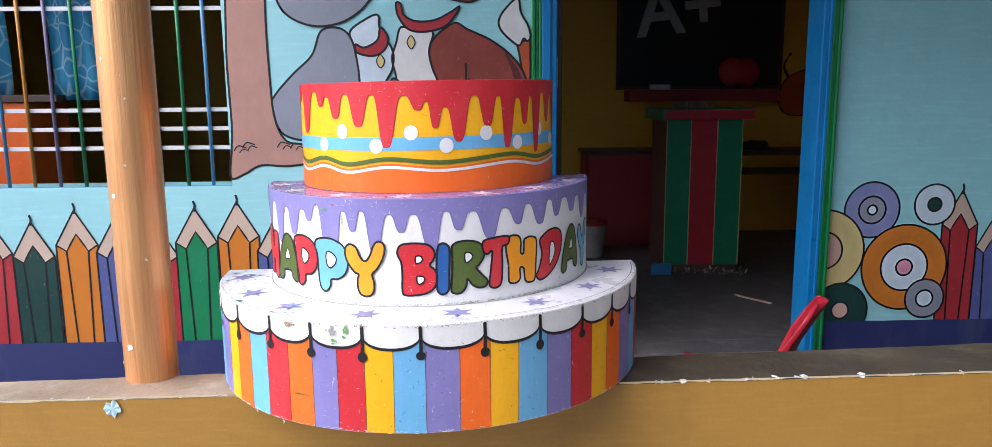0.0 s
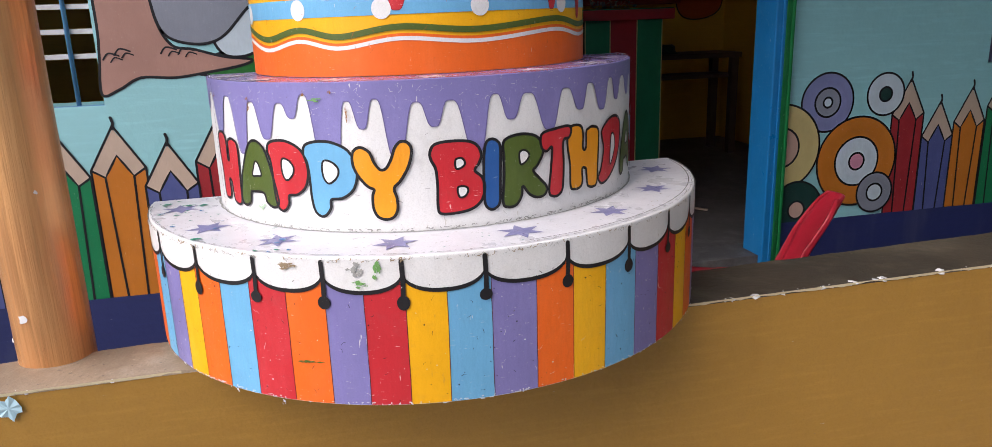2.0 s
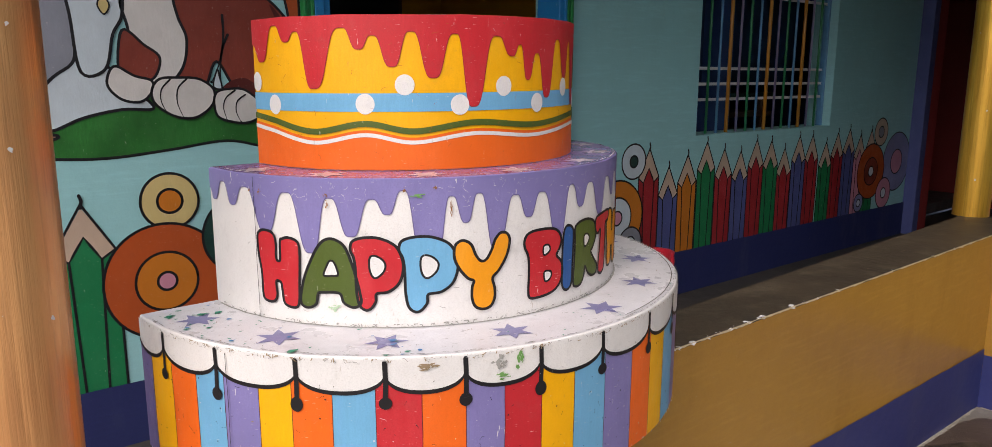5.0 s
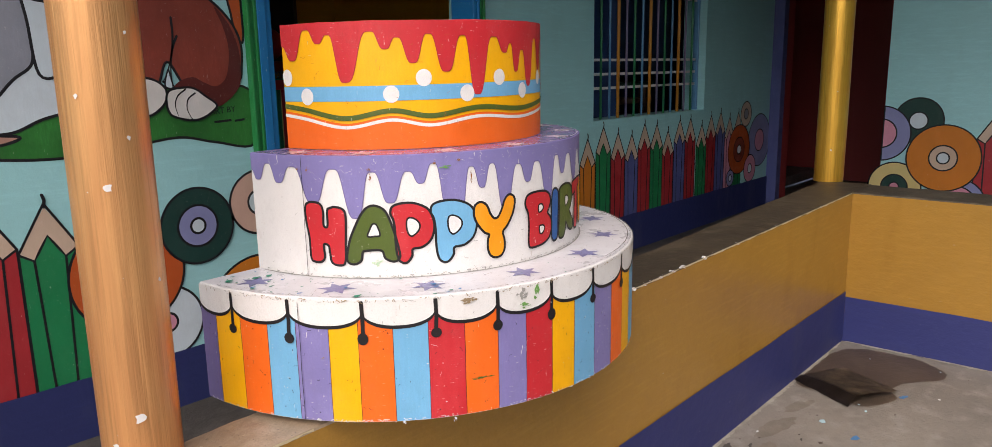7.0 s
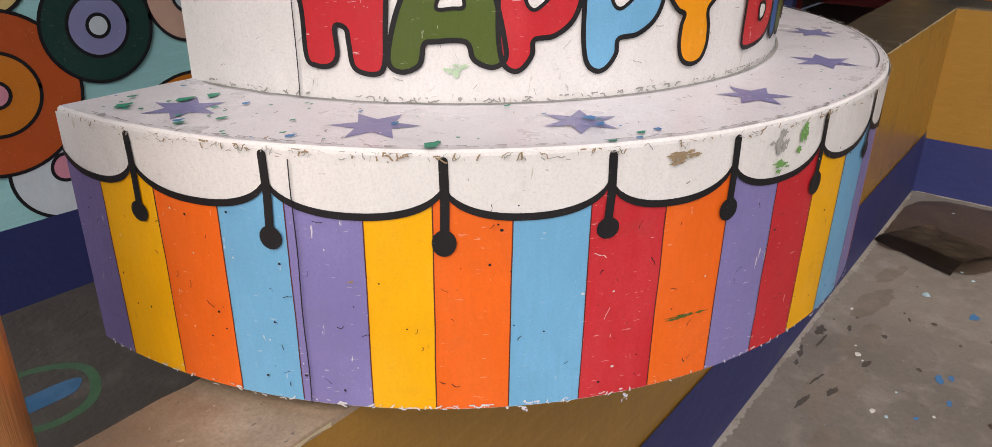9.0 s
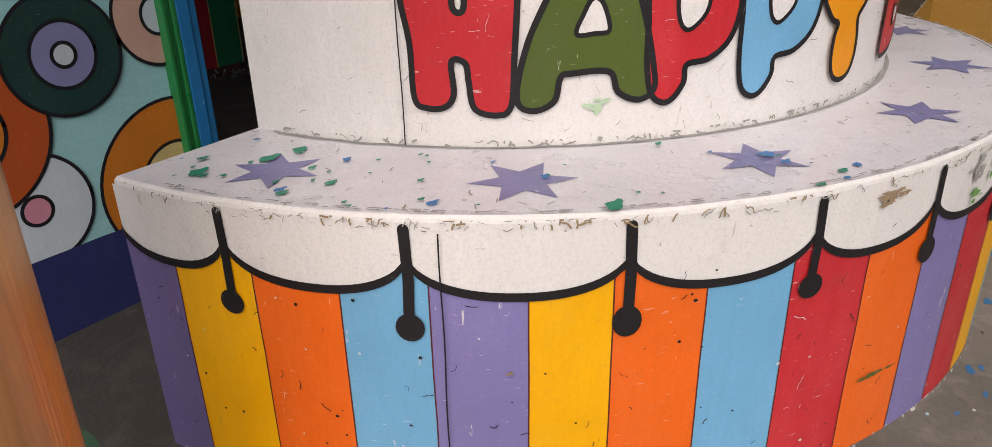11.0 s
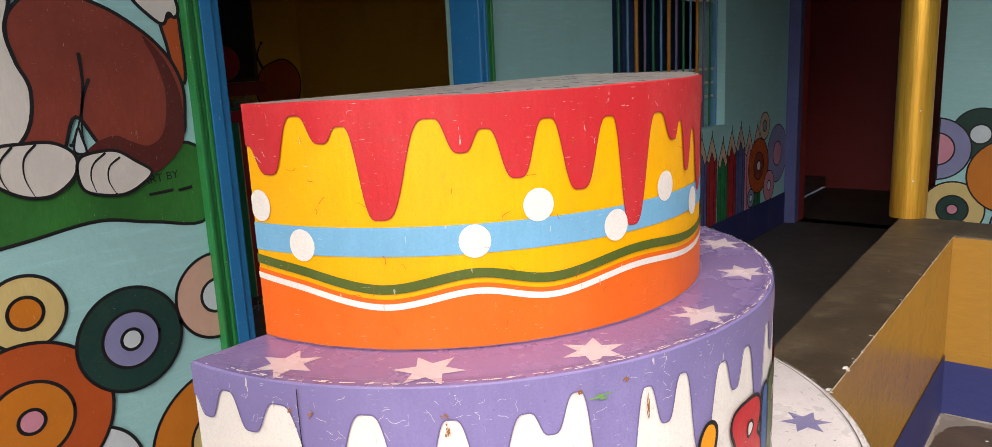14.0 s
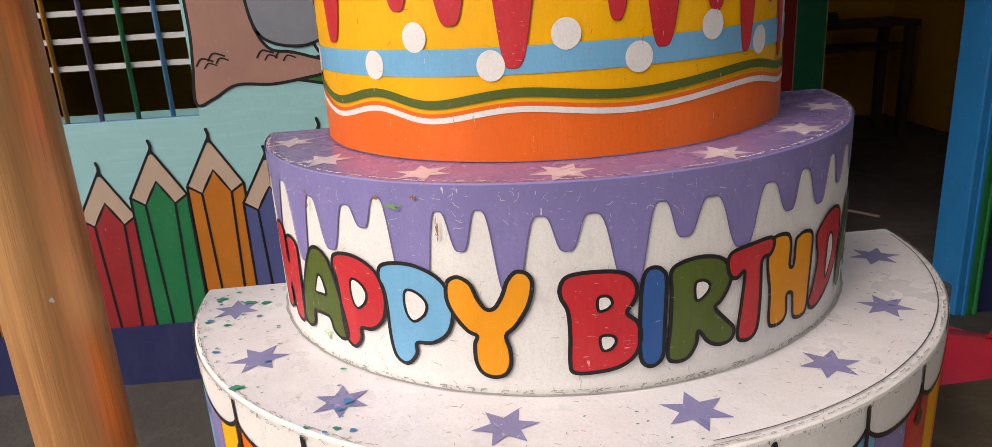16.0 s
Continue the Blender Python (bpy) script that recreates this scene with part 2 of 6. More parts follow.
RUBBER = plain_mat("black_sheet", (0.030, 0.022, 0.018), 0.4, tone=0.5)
WORNSHEET = cement_mat("worn_sheet", (0.15, 0.115, 0.075), (0.05, 0.037, 0.027), (0.34, 0.28, 0.19), big=14.0, rough=0.5)
GRIME = plain_mat("yard_grime", (0.075, 0.068, 0.06), 0.8)
BROWNDIRT = cement_mat("brown_dirt", (0.225, 0.195, 0.162), (0.165, 0.143, 0.12), (0.30, 0.265, 0.225), big=8.0)
STAIN = cement_mat("wet_stain", (0.088, 0.063, 0.045), (0.060, 0.044, 0.033), (0.135, 0.105, 0.08), big=4.0, rough=0.5)
RINGGREEN = paint_mat("floor_green", (0.04, 0.11, 0.06), wear=1.0, chip=(0.10, 0.092, 0.085))
RINGBLUE = paint_mat("floor_blue", (0.03, 0.11, 0.23), wear=1.0, chip=(0.10, 0.092, 0.085))
PAINTGREEN = paint_mat("spilt_green", (0.02, 0.26, 0.16), wear=0.3)
PAINTBLUE = paint_mat("spilt_blue", (0.05, 0.20, 0.45), wear=0.3)
# ---- building tools ----


def thing(name, label="", category="", group="", kind="", at=(0, 0, 0)):
    e = new(name)
    e.location = at
    return tagged(e, label, category, group, kind)


def mesh_ob(name, verts, faces, mats, slots=None, smooth=False):
    me = bpy.data.meshes.new(name)
    me.from_pydata([tuple(v) for v in verts], [], faces)
    for m in (mats if isinstance(mats, (list, tuple)) else [mats]):
        me.materials.append(m)
    if slots:
        me.polygons.foreach_set("material_index", slots)
    if smooth:
        me.polygons.foreach_set("use_smooth", [True] * len(me.polygons))
    me.update()
    return new(name, me)


def under(ob, parent, label=""):
    if parent is not None:
        bpy.context.view_layer.update()
        ob.parent = parent
        ob.matrix_parent_inverse = parent.matrix_world.inverted()
    return tagged(ob, label)


def part(name, bm, material, parent, label="", smooth=False):
    me = bpy.data.meshes.new(name)
    bm.normal_update()
    bm.to_mesh(me)
    bm.free()
    for m in (material if isinstance(material, (list, tuple)) else [material]):
        me.materials.append(m)
    if smooth:
        me.polygons.foreach_set("use_smooth", [True] * len(me.polygons))
    return under(new(name, me), parent, label)


def box_into(bm, x0, x1, y0, y1, z0, z1, bevel=0.0, m=None):
    r = bmesh.ops.create_cube(bm, size=1.0)
    vs = r["verts"]
    for v in vs:
        v.co = Vector((x0 + (v.co.x + 0.5) * (x1 - x0), y0 + (v.co.y + 0.5) * (y1 - y0), z0 + (v.co.z + 0.5) * (z1 - z0)))
        if m is not None:
            v.co = m @ v.co
    if bevel:
        es = {e for v in vs for e in v.link_edges}
        bmesh.ops.bevel(bm, geom=list(es), offset=bevel, segments=2, affect="EDGES", profile=0.5)
    return bm


def box(name, x0, x1, y0, y1, z0, z1, mat, parent=None, bevel=0.004, label="", m=None):
    bm = bmesh.new()
    box_into(bm, x0, x1, y0, y1, z0, z1, bevel, m)
    return part(name, bm, mat, parent, label)


def rod_into(bm, a, b, r, segs=10, r2=None):
    a, b = Vector(a), Vector(b)
    d = b - a
    q = Vector((0, 0, 1)).rotation_difference(d.normalized()).to_matrix().to_4x4()
    bmesh.ops.create_cone(bm, cap_ends=True, segments=segs, radius1=r, radius2=r if r2 is None else r2, depth=d.length,
                          matrix=Matrix.Translation((a + b) / 2) @ q)
    return bm


def rod(name, a, b, r, mat, parent, segs=10, r2=None, label=""):
    return part(name, rod_into(bmesh.new(), a, b, r, segs, r2), mat, parent, label, smooth=True)


# painted shapes: flat outlines in (u, v), laid on a wall or bent round a drum
def on_back_wall(u, v, off):
    return (u, 3.8 - off, v)


def on_side_wall(u, v, off):
    return (5.91 - off, u, v)


def on_drum(cx, cy, r):
    def place(u, v, off):
        a = radians(u)
        return (cx + (r + off) * math.cos(a), cy + (r + off) * math.sin(a), v)
    return place


def on_top(z):
    def place(u, v, off):
        return (u, v, z + off)
    return place


def circle(cx, cy, r, n=40, sx=1.0, wob=0.0, seed=0):
    return [(cx + r * sx * (1 + wob * math.sin(3 * a + seed)) * math.cos(a), cy + r * (1 + wob * math.sin(2 * a + seed)) * math.sin(a))
            for a in (2 * math.pi * k / n for k in range(n))]


def smooth_path(pts, closed=False, n=8):
    """Points along a soft curve through pts."""
    out, k = [], len(pts)
    for i in range(k if closed else k - 1):
        p = [Vector(pts[j % k] if closed else pts[min(max(j, 0), k - 1)]) for j in (i - 1, i, i + 1, i + 2)]
        for s in range(n):
            t = s / n
            q = 0.5 * ((2 * p[1]) + (p[2] - p[0]) * t + (2 * p[0] - 5 * p[1] + 4 * p[2] - p[3]) * t * t
                       + (3 * p[1] - p[0] - 3 * p[2] + p[3]) * t ** 3)
            out.append((q.x, q.y))
    if not closed:
        out.append(tuple(pts[-1]))
    return out


class Paint:
    """Gathers painted shapes of one thing, each a hair above the one before, into one mesh."""

    def __init__(self, place, lift=0.0012, gap=0.0003, du=None, su=1.0):
        self.place, self.lift, self.gap, self.du, self.su = place, lift, gap, du, su
        self.v, self.f, self.s, self.mats = [], [], [], []

    def slot(self, mat):
        if mat not in self.mats:
            self.mats.append(mat)
        return self.mats.index(mat)

    def quads(self, rows, mat):
        """rows: lists of (u, v) of equal length, joined row to row."""
        k, n, base = self.slot(mat), len(rows[0]), len(self.v)
        for row in rows:
            self.v += [self.place(u, v, self.lift) for u, v in row]
        for i in range(len(rows) - 1):
            for j in range(n - 1):
                a = base + i * n + j
                self.f.append((a, a + 1, a + n + 1, a + n))
                self.s.append(k)
        self.lift += self.gap
        return self

    def fill(self, loop, mat, holes=()):
        k = self.slot(mat)
        if self.du is None:
            loops = [[Vector((*p, 0)) for p in l] for l in (loop, *holes)]
            flat = [p for l in (loop, *holes) for p in l]
            base = len(self.v)
            self.v += [self.place(u, v, self.lift) for u, v in flat]
            for t in tessellate_polygon(loops):
                self.f.append(tuple(base + i for i in t))
                self.s.append(k)
        else:
            bm = bmesh.new()
            loops = [[Vector((*p, 0)) for p in l] for l in (loop, *holes)]
            vs = [bm.verts.new(p) for l in loops for p in l]
            for t in tessellate_polygon(loops):
                try:
                    bm.faces.new([vs[i] for i in t])
                except ValueError:
                    pass
            us = [p[0] for p in loop]
            for i in range(int(min(us) // self.du) + 1, int(max(us) // self.du) + 1):
                bmesh.ops.bisect_plane(bm, geom=bm.verts[:] + bm.edges[:] + bm.faces[:], plane_co=(i * self.du, 0, 0), plane_no=(1, 0, 0))
            base = len(self.v)
            bm.verts.index_update()
            self.v += [self.place(v.co.x, v.co.y, self.lift) for v in bm.verts]
            for f in bm.faces:
                self.f.append(tuple(base + v.index for v in f.verts))
                self.s.append(k)
            bm.free()
        self.lift += self.gap
        return self

    def line(self, path, width, mat, closed=False, caps=True, taper=False):
        """A brush line; widths in metres, su: metres per unit of u."""
        su = self.su
        p = [Vector((u * su, v)) for u, v in path]
        if closed:
            p = p + [p[0], p[1]]
        rows, n = [], len(p)
        for i in range(n):
            d = (p[min(i + 1, n - 1)] - p[max(i - 1, 0)])
            if d.length < 1e-9:
                continue
            d.normalize()
            w = width / 2 * ((1 - 0.75 * i / (n - 1)) if taper else 1.0)
            q = Vector((-d.y, d.x)) * w
            rows.append((((p[i] + q).x / su, (p[i] + q).y), ((p[i] - q).x / su, (p[i] - q).y)))
        g = self.gap
        self.gap = 0.0
        self.quads(rows, mat)
        if caps and not closed:
            for e in (p[0], p[-1]):
                self.lift += 0.00004
                self.fill([((e.x + width / 2 * math.cos(a)) / su, e.y + width / 2 * math.sin(a)) for a in (k * math.pi / 6 for k in range(12))], mat)
        self.gap = g
        self.lift += g
        return self

    def done(self, name, parent=None, label=""):
        return under(mesh_ob(name, self.v, self.f, self.mats, self.s), parent, label)


def wall_boxes(bm, u0, u1, z0, z1, holes, put):
    """Fills the wall's rectangle but for the holes (u0, u1, z0, z1); put makes each block."""
    us = sorted({u0, u1, *[h[0] for h in holes], *[h[1] for h in holes]})
    zs = sorted({z0, z1, *[h[2] for h in holes], *[h[3] for h in holes]})
    for a, b in zip(us, us[1:]):
        run = None
        for c, d in zip(zs, zs[1:]):
            hole = any(h[0] < (a + b) / 2 < h[1] and h[2] < (c + d) / 2 < h[3] for h in holes)
            if hole:
                if run:
                    put(a, b, *run)
                run = None
            else:
                run = (run[0], d) if run else (c, d)
        if run:
            put(a, b, *run)


# ---- ground, floors, parapets ----
FLOOR, ROOM, TOP, CEILZ = 0.13, 0.25, 0.768, 3.05
SLOPE = 0.0108  # the parapet and what stands on it rise a little along x


def rise(x):
    return SLOPE * (x - 1.355)


bm = bmesh.new()
bmesh.ops.create_grid(bm, x_segments=40, y_segments=40, size=40.0)
ground = tagged(part("ground", bm, YARD, None), "grey worn concrete yard in front of the veranda", "ground", kind="structure")

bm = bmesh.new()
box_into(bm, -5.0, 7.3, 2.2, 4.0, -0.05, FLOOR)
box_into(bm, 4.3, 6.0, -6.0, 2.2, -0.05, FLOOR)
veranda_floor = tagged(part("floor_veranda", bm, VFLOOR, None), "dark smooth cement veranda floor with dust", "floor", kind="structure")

# low wall along the veranda, with ochre paint, blue foot and bare cement coping
YF, YB, XF, XB = 2.105, 2.38, 4.15, 4.47


def back_edge(x):
    """The parapet narrows towards its far end."""
    return min(2.40, max(2.20, 2.238 + 0.0286 * x))


def parapet_face(name, verts_a, verts_b, seg, mat, parent, amp=0.0015):
    """A slightly uneven painted face between two upright lines."""
    verts, faces = [], []
    a0, a1 = Vector(verts_a[0]), Vector(verts_a[1])
    b0, b1 = Vector(verts_b[0]), Vector(verts_b[1])
    nz = 8
    n = (b0 - a0).cross(a1 - a0).normalized()
    for i in range(seg + 1):
        for j in range(nz + 1):
            lo, hi = a0.lerp(b0, i / seg), a1.lerp(b1, i / seg)
            p = lo.lerp(hi, j / nz)
            if 0 < j < nz:
                p += n * amp * noise.noise(p * 4.0)
            elif j == nz:
                p.z += 0.004 * noise.noise(p * 5.0)
            verts.append(p)
    for i in range(seg):
        for j in range(nz):
            k = i * (nz + 1) + j
            faces.append((k, k + nz + 1, k + nz + 2, k + 1))
    return under(mesh_ob(name, verts, faces, mat, smooth=True), parent)


parapet_1 = thing("parapet_1", "low ochre parapet with blue foot and bare cement top", "parapet", kind="structure")
core = box("core", -5.0, XB, YF, YB, 0.0, TOP - 0.006, OCHRE, parapet_1, 0.0)
for v in core.data.vertices:
    if v.co.y > YB - 0.01:
        v.co.y = max(2.106, 2.238 + 0.0286 * v.co.x - 0.014)
    if v.co.z > 0.5:
        v.co.z += rise(v.co.x)
parapet_2 = thing("parapet_2", "low ochre side parapet with blue foot and bare cement top", "parapet", kind="structure")
box("core", XF, XB, -6.0, YF, 0.0, TOP - 0.006 + rise(XF), OCHRE, parapet_2, 0.0)
parapet_face("skirting", ((-5, YF - 0.004, 0), (-5, YF - 0.004, 0.275)), ((XF - 0.004, YF - 0.004, 0), (XF - 0.004, YF - 0.004, 0.275)), 120, BLUEBASE, parapet_1)
parapet_face("skirting", ((XF - 0.004, YF - 0.004, 0), (XF - 0.004, YF - 0.004, 0.245)), ((XF - 0.004, -6, 0), (XF - 0.004, -6, 0.245)), 100, BLUEBASE, parapet_2)


def coping(name, x0, x1, y0, y1, parent, mat):
    """Cement top with an uneven, chipped arris."""
    bm = bmesh.new()
    box_into(bm, x0, x1, y0, y1, TOP - 0.006, TOP)
    long_x = (x1 - x0) > (y1 - y0)
    cuts = int(max(x1 - x0, y1 - y0) / 0.03)
    for i in range(1, cuts):
        t = i / cuts
        co = (x0 + t * (x1 - x0), 0, 0) if long_x else (0, y0 + t * (y1 - y0), 0)
        bmesh.ops.bisect_plane(bm, geom=bm.verts[:] + bm.edges[:] + bm.faces[:], plane_co=co, plane_no=(1, 0, 0) if long_x else (0, 1, 0))
    for v in bm.verts:
        k = noise.noise(v.co * 9.0) + 0.6 * noise.noise(v.co * 31.0)
        if v.co.z > TOP - 0.003:
            v.co.z += 0.002 * k
            if long_x and abs(v.co.y - y0) < 0.01:
                v.co.y += 0.004 * k + 0.002
            if not long_x and abs(v.co.x - x0) < 0.01:
                v.co.x += 0.004 * k + 0.002
    for v in bm.verts:
        if long_x and v.co.y > y1 - 0.01:
            v.co.y = back_edge(v.co.x) + 0.004 * noise.noise(v.co * 13.0)
        v.co.z += rise(v.co.x if long_x else XF)
    return part(name, bm, mat, parent, "bare grey-brown cement coping")


# pale cement left, darker right: light from the left put into the colour
coping("coping", -5.0, 1.36, YF, YB, parapet_1, CEMENT)
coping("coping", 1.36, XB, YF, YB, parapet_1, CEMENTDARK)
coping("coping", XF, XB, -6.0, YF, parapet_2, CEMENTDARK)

# pale lime showing along the worn arris
LIME = wall_mat("lime_edge", (0.55, 0.47, 0.30), stain=(0.3, 0.22, 0.1))
for a, b in ((-1.0, 0.84), (1.86, 4.13)):
    n, rows = int((b - a) / 0.012), [[], []]
    for i in range(n + 1):
        x = a + (b - a) * i / n
        w = 0.0035 + 0.0045 * noise.noise((x * 14, 2, 0)) + 0.003 * noise.noise((x * 47, 5, 0))
        rows[0].append((x, TOP + rise(x) + 0.0015))
        rows[1].append((x, TOP + rise(x) - max(0.0005, w)))
    Paint(lambda u, v, off: (u, YF - off, v), 0.0025).quads(rows, LIME).done("arris", parapet_1, "worn pale lime edge")

# flecks of old plaster along the arris
rng = random.Random(5)
for i in range(46):
    x = rng.uniform(0.0, 4.1) if i % 3 else rng.uniform(1.95, 2.6)
    if 0.8 < x < 1.9:
        continue
    s = rng.uniform(0.0015, 0.0045) if i % 9 else 0.007
    bm = bmesh.new()
    bmesh.ops.create_icosphere(bm, subdivisions=1, radius=s)
    for v in bm.verts:
        v.co = Vector((v.co.x * rng.uniform(0.8, 2.2), v.co.y * rng.uniform(0.6, 1.2), v.co.z * 0.6)) + Vector((x, YF + rng.uniform(-0.004, 0.012), TOP + rise(x) - rng.uniform(-0.001, 0.006)))
    part("plaster_fleck", bm, FLAKE, parapet_1, "white plaster fleck")

# ---- walls of the veranda ----
# unseen wall, added to keep sky light off the right side
bm = bmesh.new()
box_into(bm, 1.7, 5.9, -2.5, -2.3, 0.0, 4.8)
tagged(part("wall_front", bm, TURQ, None), "unseen turquoise wall added to darken the right side", "wall", kind="structure")

HB = [(-1.7, 0.36, 1.11, 2.35), (1.81, 3.155, FLOOR, 2.42), (4.28, 5.86, 1.10, 2.35)]
bm = bmesh.new()
wall_boxes(bm, -5.0, 7.3, 0.0, CEILZ, HB, lambda a, b, c, d: box_into(bm, a, b, 3.8, 4.0, c, d))
wall_back = tagged(part("wall_back", bm, TURQ, None), "turquoise plastered school wall with painted pencils and rings", "wall", kind="structure")
HS = [(0.3, 1.80, 1.19, 2.35)]
bm = bmesh.new()
wall_boxes(bm, -6.0, 2.45, 0.0, CEILZ, HS, lambda a, b, c, d: box_into(bm, 5.91, 6.11, a, b, c, d))
wall_side = tagged(part("wall_side", bm, TURQ, None), "turquoise side wall with painted rings and pencils", "wall", kind="structure")
bm = bmesh.new()
box_into(bm, 6.11, 7.3, 2.25, 2.45, 0.0, CEILZ)
wall_boxes(bm, 2.45, 3.8, 0.0, CEILZ, [(2.5, 3.70, FLOOR, 2.5)], lambda a, b, c, d: box_into(bm, 7.3, 7.45, a, b, c, d))
wall_end = tagged(part("wall_end", bm, MAROON, None), "dark maroon wall at the veranda's end", "wall", kind="structure")
# ceiling out of view; open left end and slab over the yard shape the light
bm = bmesh.new()
box_into(bm, 0.05, 7.45, 1.75, 4.0, CEILZ, CEILZ + 0.12)
box_into(bm, 2.8, 6.11, -6.0, 1.75, CEILZ, CEILZ + 0.12)
ceiling = tagged(part("ceiling_veranda", bm, CEIL, None), "plain unseen veranda ceiling, its edges placed to shape the light", "ceiling", kind="structure")

# classroom behind the door and windows, and the dark rooms beside it
bm = bmesh.new()
box_into(bm, -3.2, 9.2, 4.0, 7.35, ROOM - 0.1, ROOM)
room_floor = tagged(part("floor_room", bm, RFLOOR, None), "dusty dark cement classroom floor", "floor", kind="structure")
bm = bmesh.new()
box_into(bm, -3.2, 4.75, 7.15, 7.35, ROOM, CEILZ)
box_into(bm, -3.4, -3.2, 4.0, 7.35, ROOM, CEILZ)
box_into(bm, 4.75, 4.9, 5.3, 7.35, ROOM, CEILZ)
wall_room = tagged(part("wall_room", bm, MUSTARD, None), "mustard yellow classroom wall in shade", "wall", kind="structure")
bm = bmesh.new()
box_into(bm, 4.9, 9.2, 7.15, 7.35, ROOM, CEILZ)
box_into(bm, 9.2, 9.4, 2.0, 7.35, FLOOR, CEILZ)
box_into(bm, 7.45, 9.2, 2.0, 2.2, FLOOR, CEILZ)
box_into(bm, 7.3, 7.45, 4.0, 7.15, ROOM, CEILZ)
bm_blue = bmesh.new()
box_into(bm_blue, 4.75, 4.9, 4.0, 5.3, ROOM, CEILZ)
box_into(bm_blue, 7.16, 7.3, 4.0, 7.15, ROOM, CEILZ)
tagged(part("wall_partition", bm_blue, DEEPBLUE, None), "dark blue painted partition in shade", "wall", kind="structure")
wall_far = tagged(part("wall_far_room", bm, MAROON, None), "dark maroon wall of an unlit room", "wall", kind="structure")
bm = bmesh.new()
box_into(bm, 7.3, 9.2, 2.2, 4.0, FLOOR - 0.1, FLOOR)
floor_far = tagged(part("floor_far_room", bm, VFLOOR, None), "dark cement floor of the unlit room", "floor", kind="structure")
bm = bmesh.new()
box_into(bm, -3.4, 9.4, 4.0, 7.35, CEILZ, CEILZ + 0.12)
box_into(bm, 7.45, 9.4, 2.0, 4.0, CEILZ, CEILZ + 0.12)
box_into(bm, 6.11, 8.3, -6.0, 2.25, CEILZ, CEILZ + 0.12)
ceiling_room = tagged(part("ceiling_room", bm, CEIL, None), "plain classroom ceiling", "ceiling", kind="structure")
bm = bmesh.new()
box_into(bm, 8.1, 8.3, -6.0, 2.0, 0.0, CEILZ)
box_into(bm, 6.11, 8.1, -0.7, -0.5, 0.0, CEILZ)
box_into(bm, 6.11, 8.1, -0.5, 2.0, 0.1, ROOM)
wall_siderm = tagged(part("wall_side_room", bm, MAROON, None), "dim red-brown wall of the side classroom", "wall", kind="structure")

# unseen blocks over the side wing and across the yard, added to bound the sky
bm = bmesh.new()
box_into(bm, 2.8, 8.3, -6.0, 7.35, CEILZ + 0.12, 6.4)
box_into(bm, -3.0, 8.3, -7.0, -6.0, 0.0, 6.4)
wall_upper = tagged(part("wall_upper", bm, CEIL, None), "unseen plain blocks added to cut off sky light", "wall", kind="structure")
# ---- dado, door and window frames ----


def dado(name, u0, u1, z1, place, parent, seed):
    rows = []
    n = int((u1 - u0) / 0.05)
    for j in range(5):
        rows.append([(u0 + (u1 - u0) * i / n, FLOOR - 0.002 + (z1 - FLOOR) * j / 4 + (0.003 * noise.noise((i * 0.4, seed, 0)) if j == 4 else 0)) for i in range(n + 1)])
    Paint(place, 0.011).quads(rows, NAVY).done(name, parent, "navy blue painted dado")


dado("dado", -5.0, 1.765, 0.366, on_back_wall, wall_back, 1)
dado("dado", 3.20, 7.3, 0.405, on_back_wall, wall_back, 2)
dado("dado", -6.0, 2.45, 0.42, on_side_wall, wall_side, 3)

door_1 = thing("door_1", "open classroom doorway with blue and green painted frame", "door frame", kind="structure")
for sx, outer, inner in ((1, 1.765, 1.88), (-1, 3.20, 3.11)):
    g0, g1 = sorted((outer, outer + sx * 0.045))
    b0, b1 = sorted((outer + sx * 0.045, inner))
    bm = bmesh.new()
    for k in range(3):
        w = (g1 - g0) / 3
        box_into(bm, g0 + k * w, g0 + (k + 1) * w, 3.765 + 0.006 * (k % 2), 3.802, FLOOR, 2.42, 0.004)
    part("architrave", bm, GREENFRAME, door_1, "fluted green architrave")
    bm = bmesh.new()
    box_into(bm, b0, b1, 3.772, 3.94, FLOOR, 2.42, 0.006)
    box_into(bm, b0 + (0.0 if sx > 0 else 0.03), b1 - (0.03 if sx > 0 else 0.0), 3.764, 3.774, FLOOR, 2.42, 0.003)
    part("jamb", bm, BLUEFRAME, door_1, "glossy blue door jamb")
box("lintel", 1.765, 3.20, 3.772, 3.94, 2.42, 2.5, BLUEFRAME, door_1)
box("threshold", 1.88, 3.11, 3.80, 4.0, FLOOR, ROOM, RFLOOR, door_1)
# brown door leaf swung into the room
leaf = thing("door_leaf", "dark brown wooden door leaf standing open inside the room", "door", at=(1.90, 3.95, ROOM))
box("panel", 1.885, 1.925, 3.95, 4.55, ROOM + 0.02, 2.38, DARKWOOD, leaf)
box("hinge", 1.878, 1.90, 3.935, 3.955, 1.55, 1.70, BAR_WHITE, leaf, 0.002, "worn steel hinge")
box("hinge", 1.878, 1.90, 3.935, 3.955, 0.60, 0.75, BAR_WHITE, leaf, 0.002, "worn steel hinge")


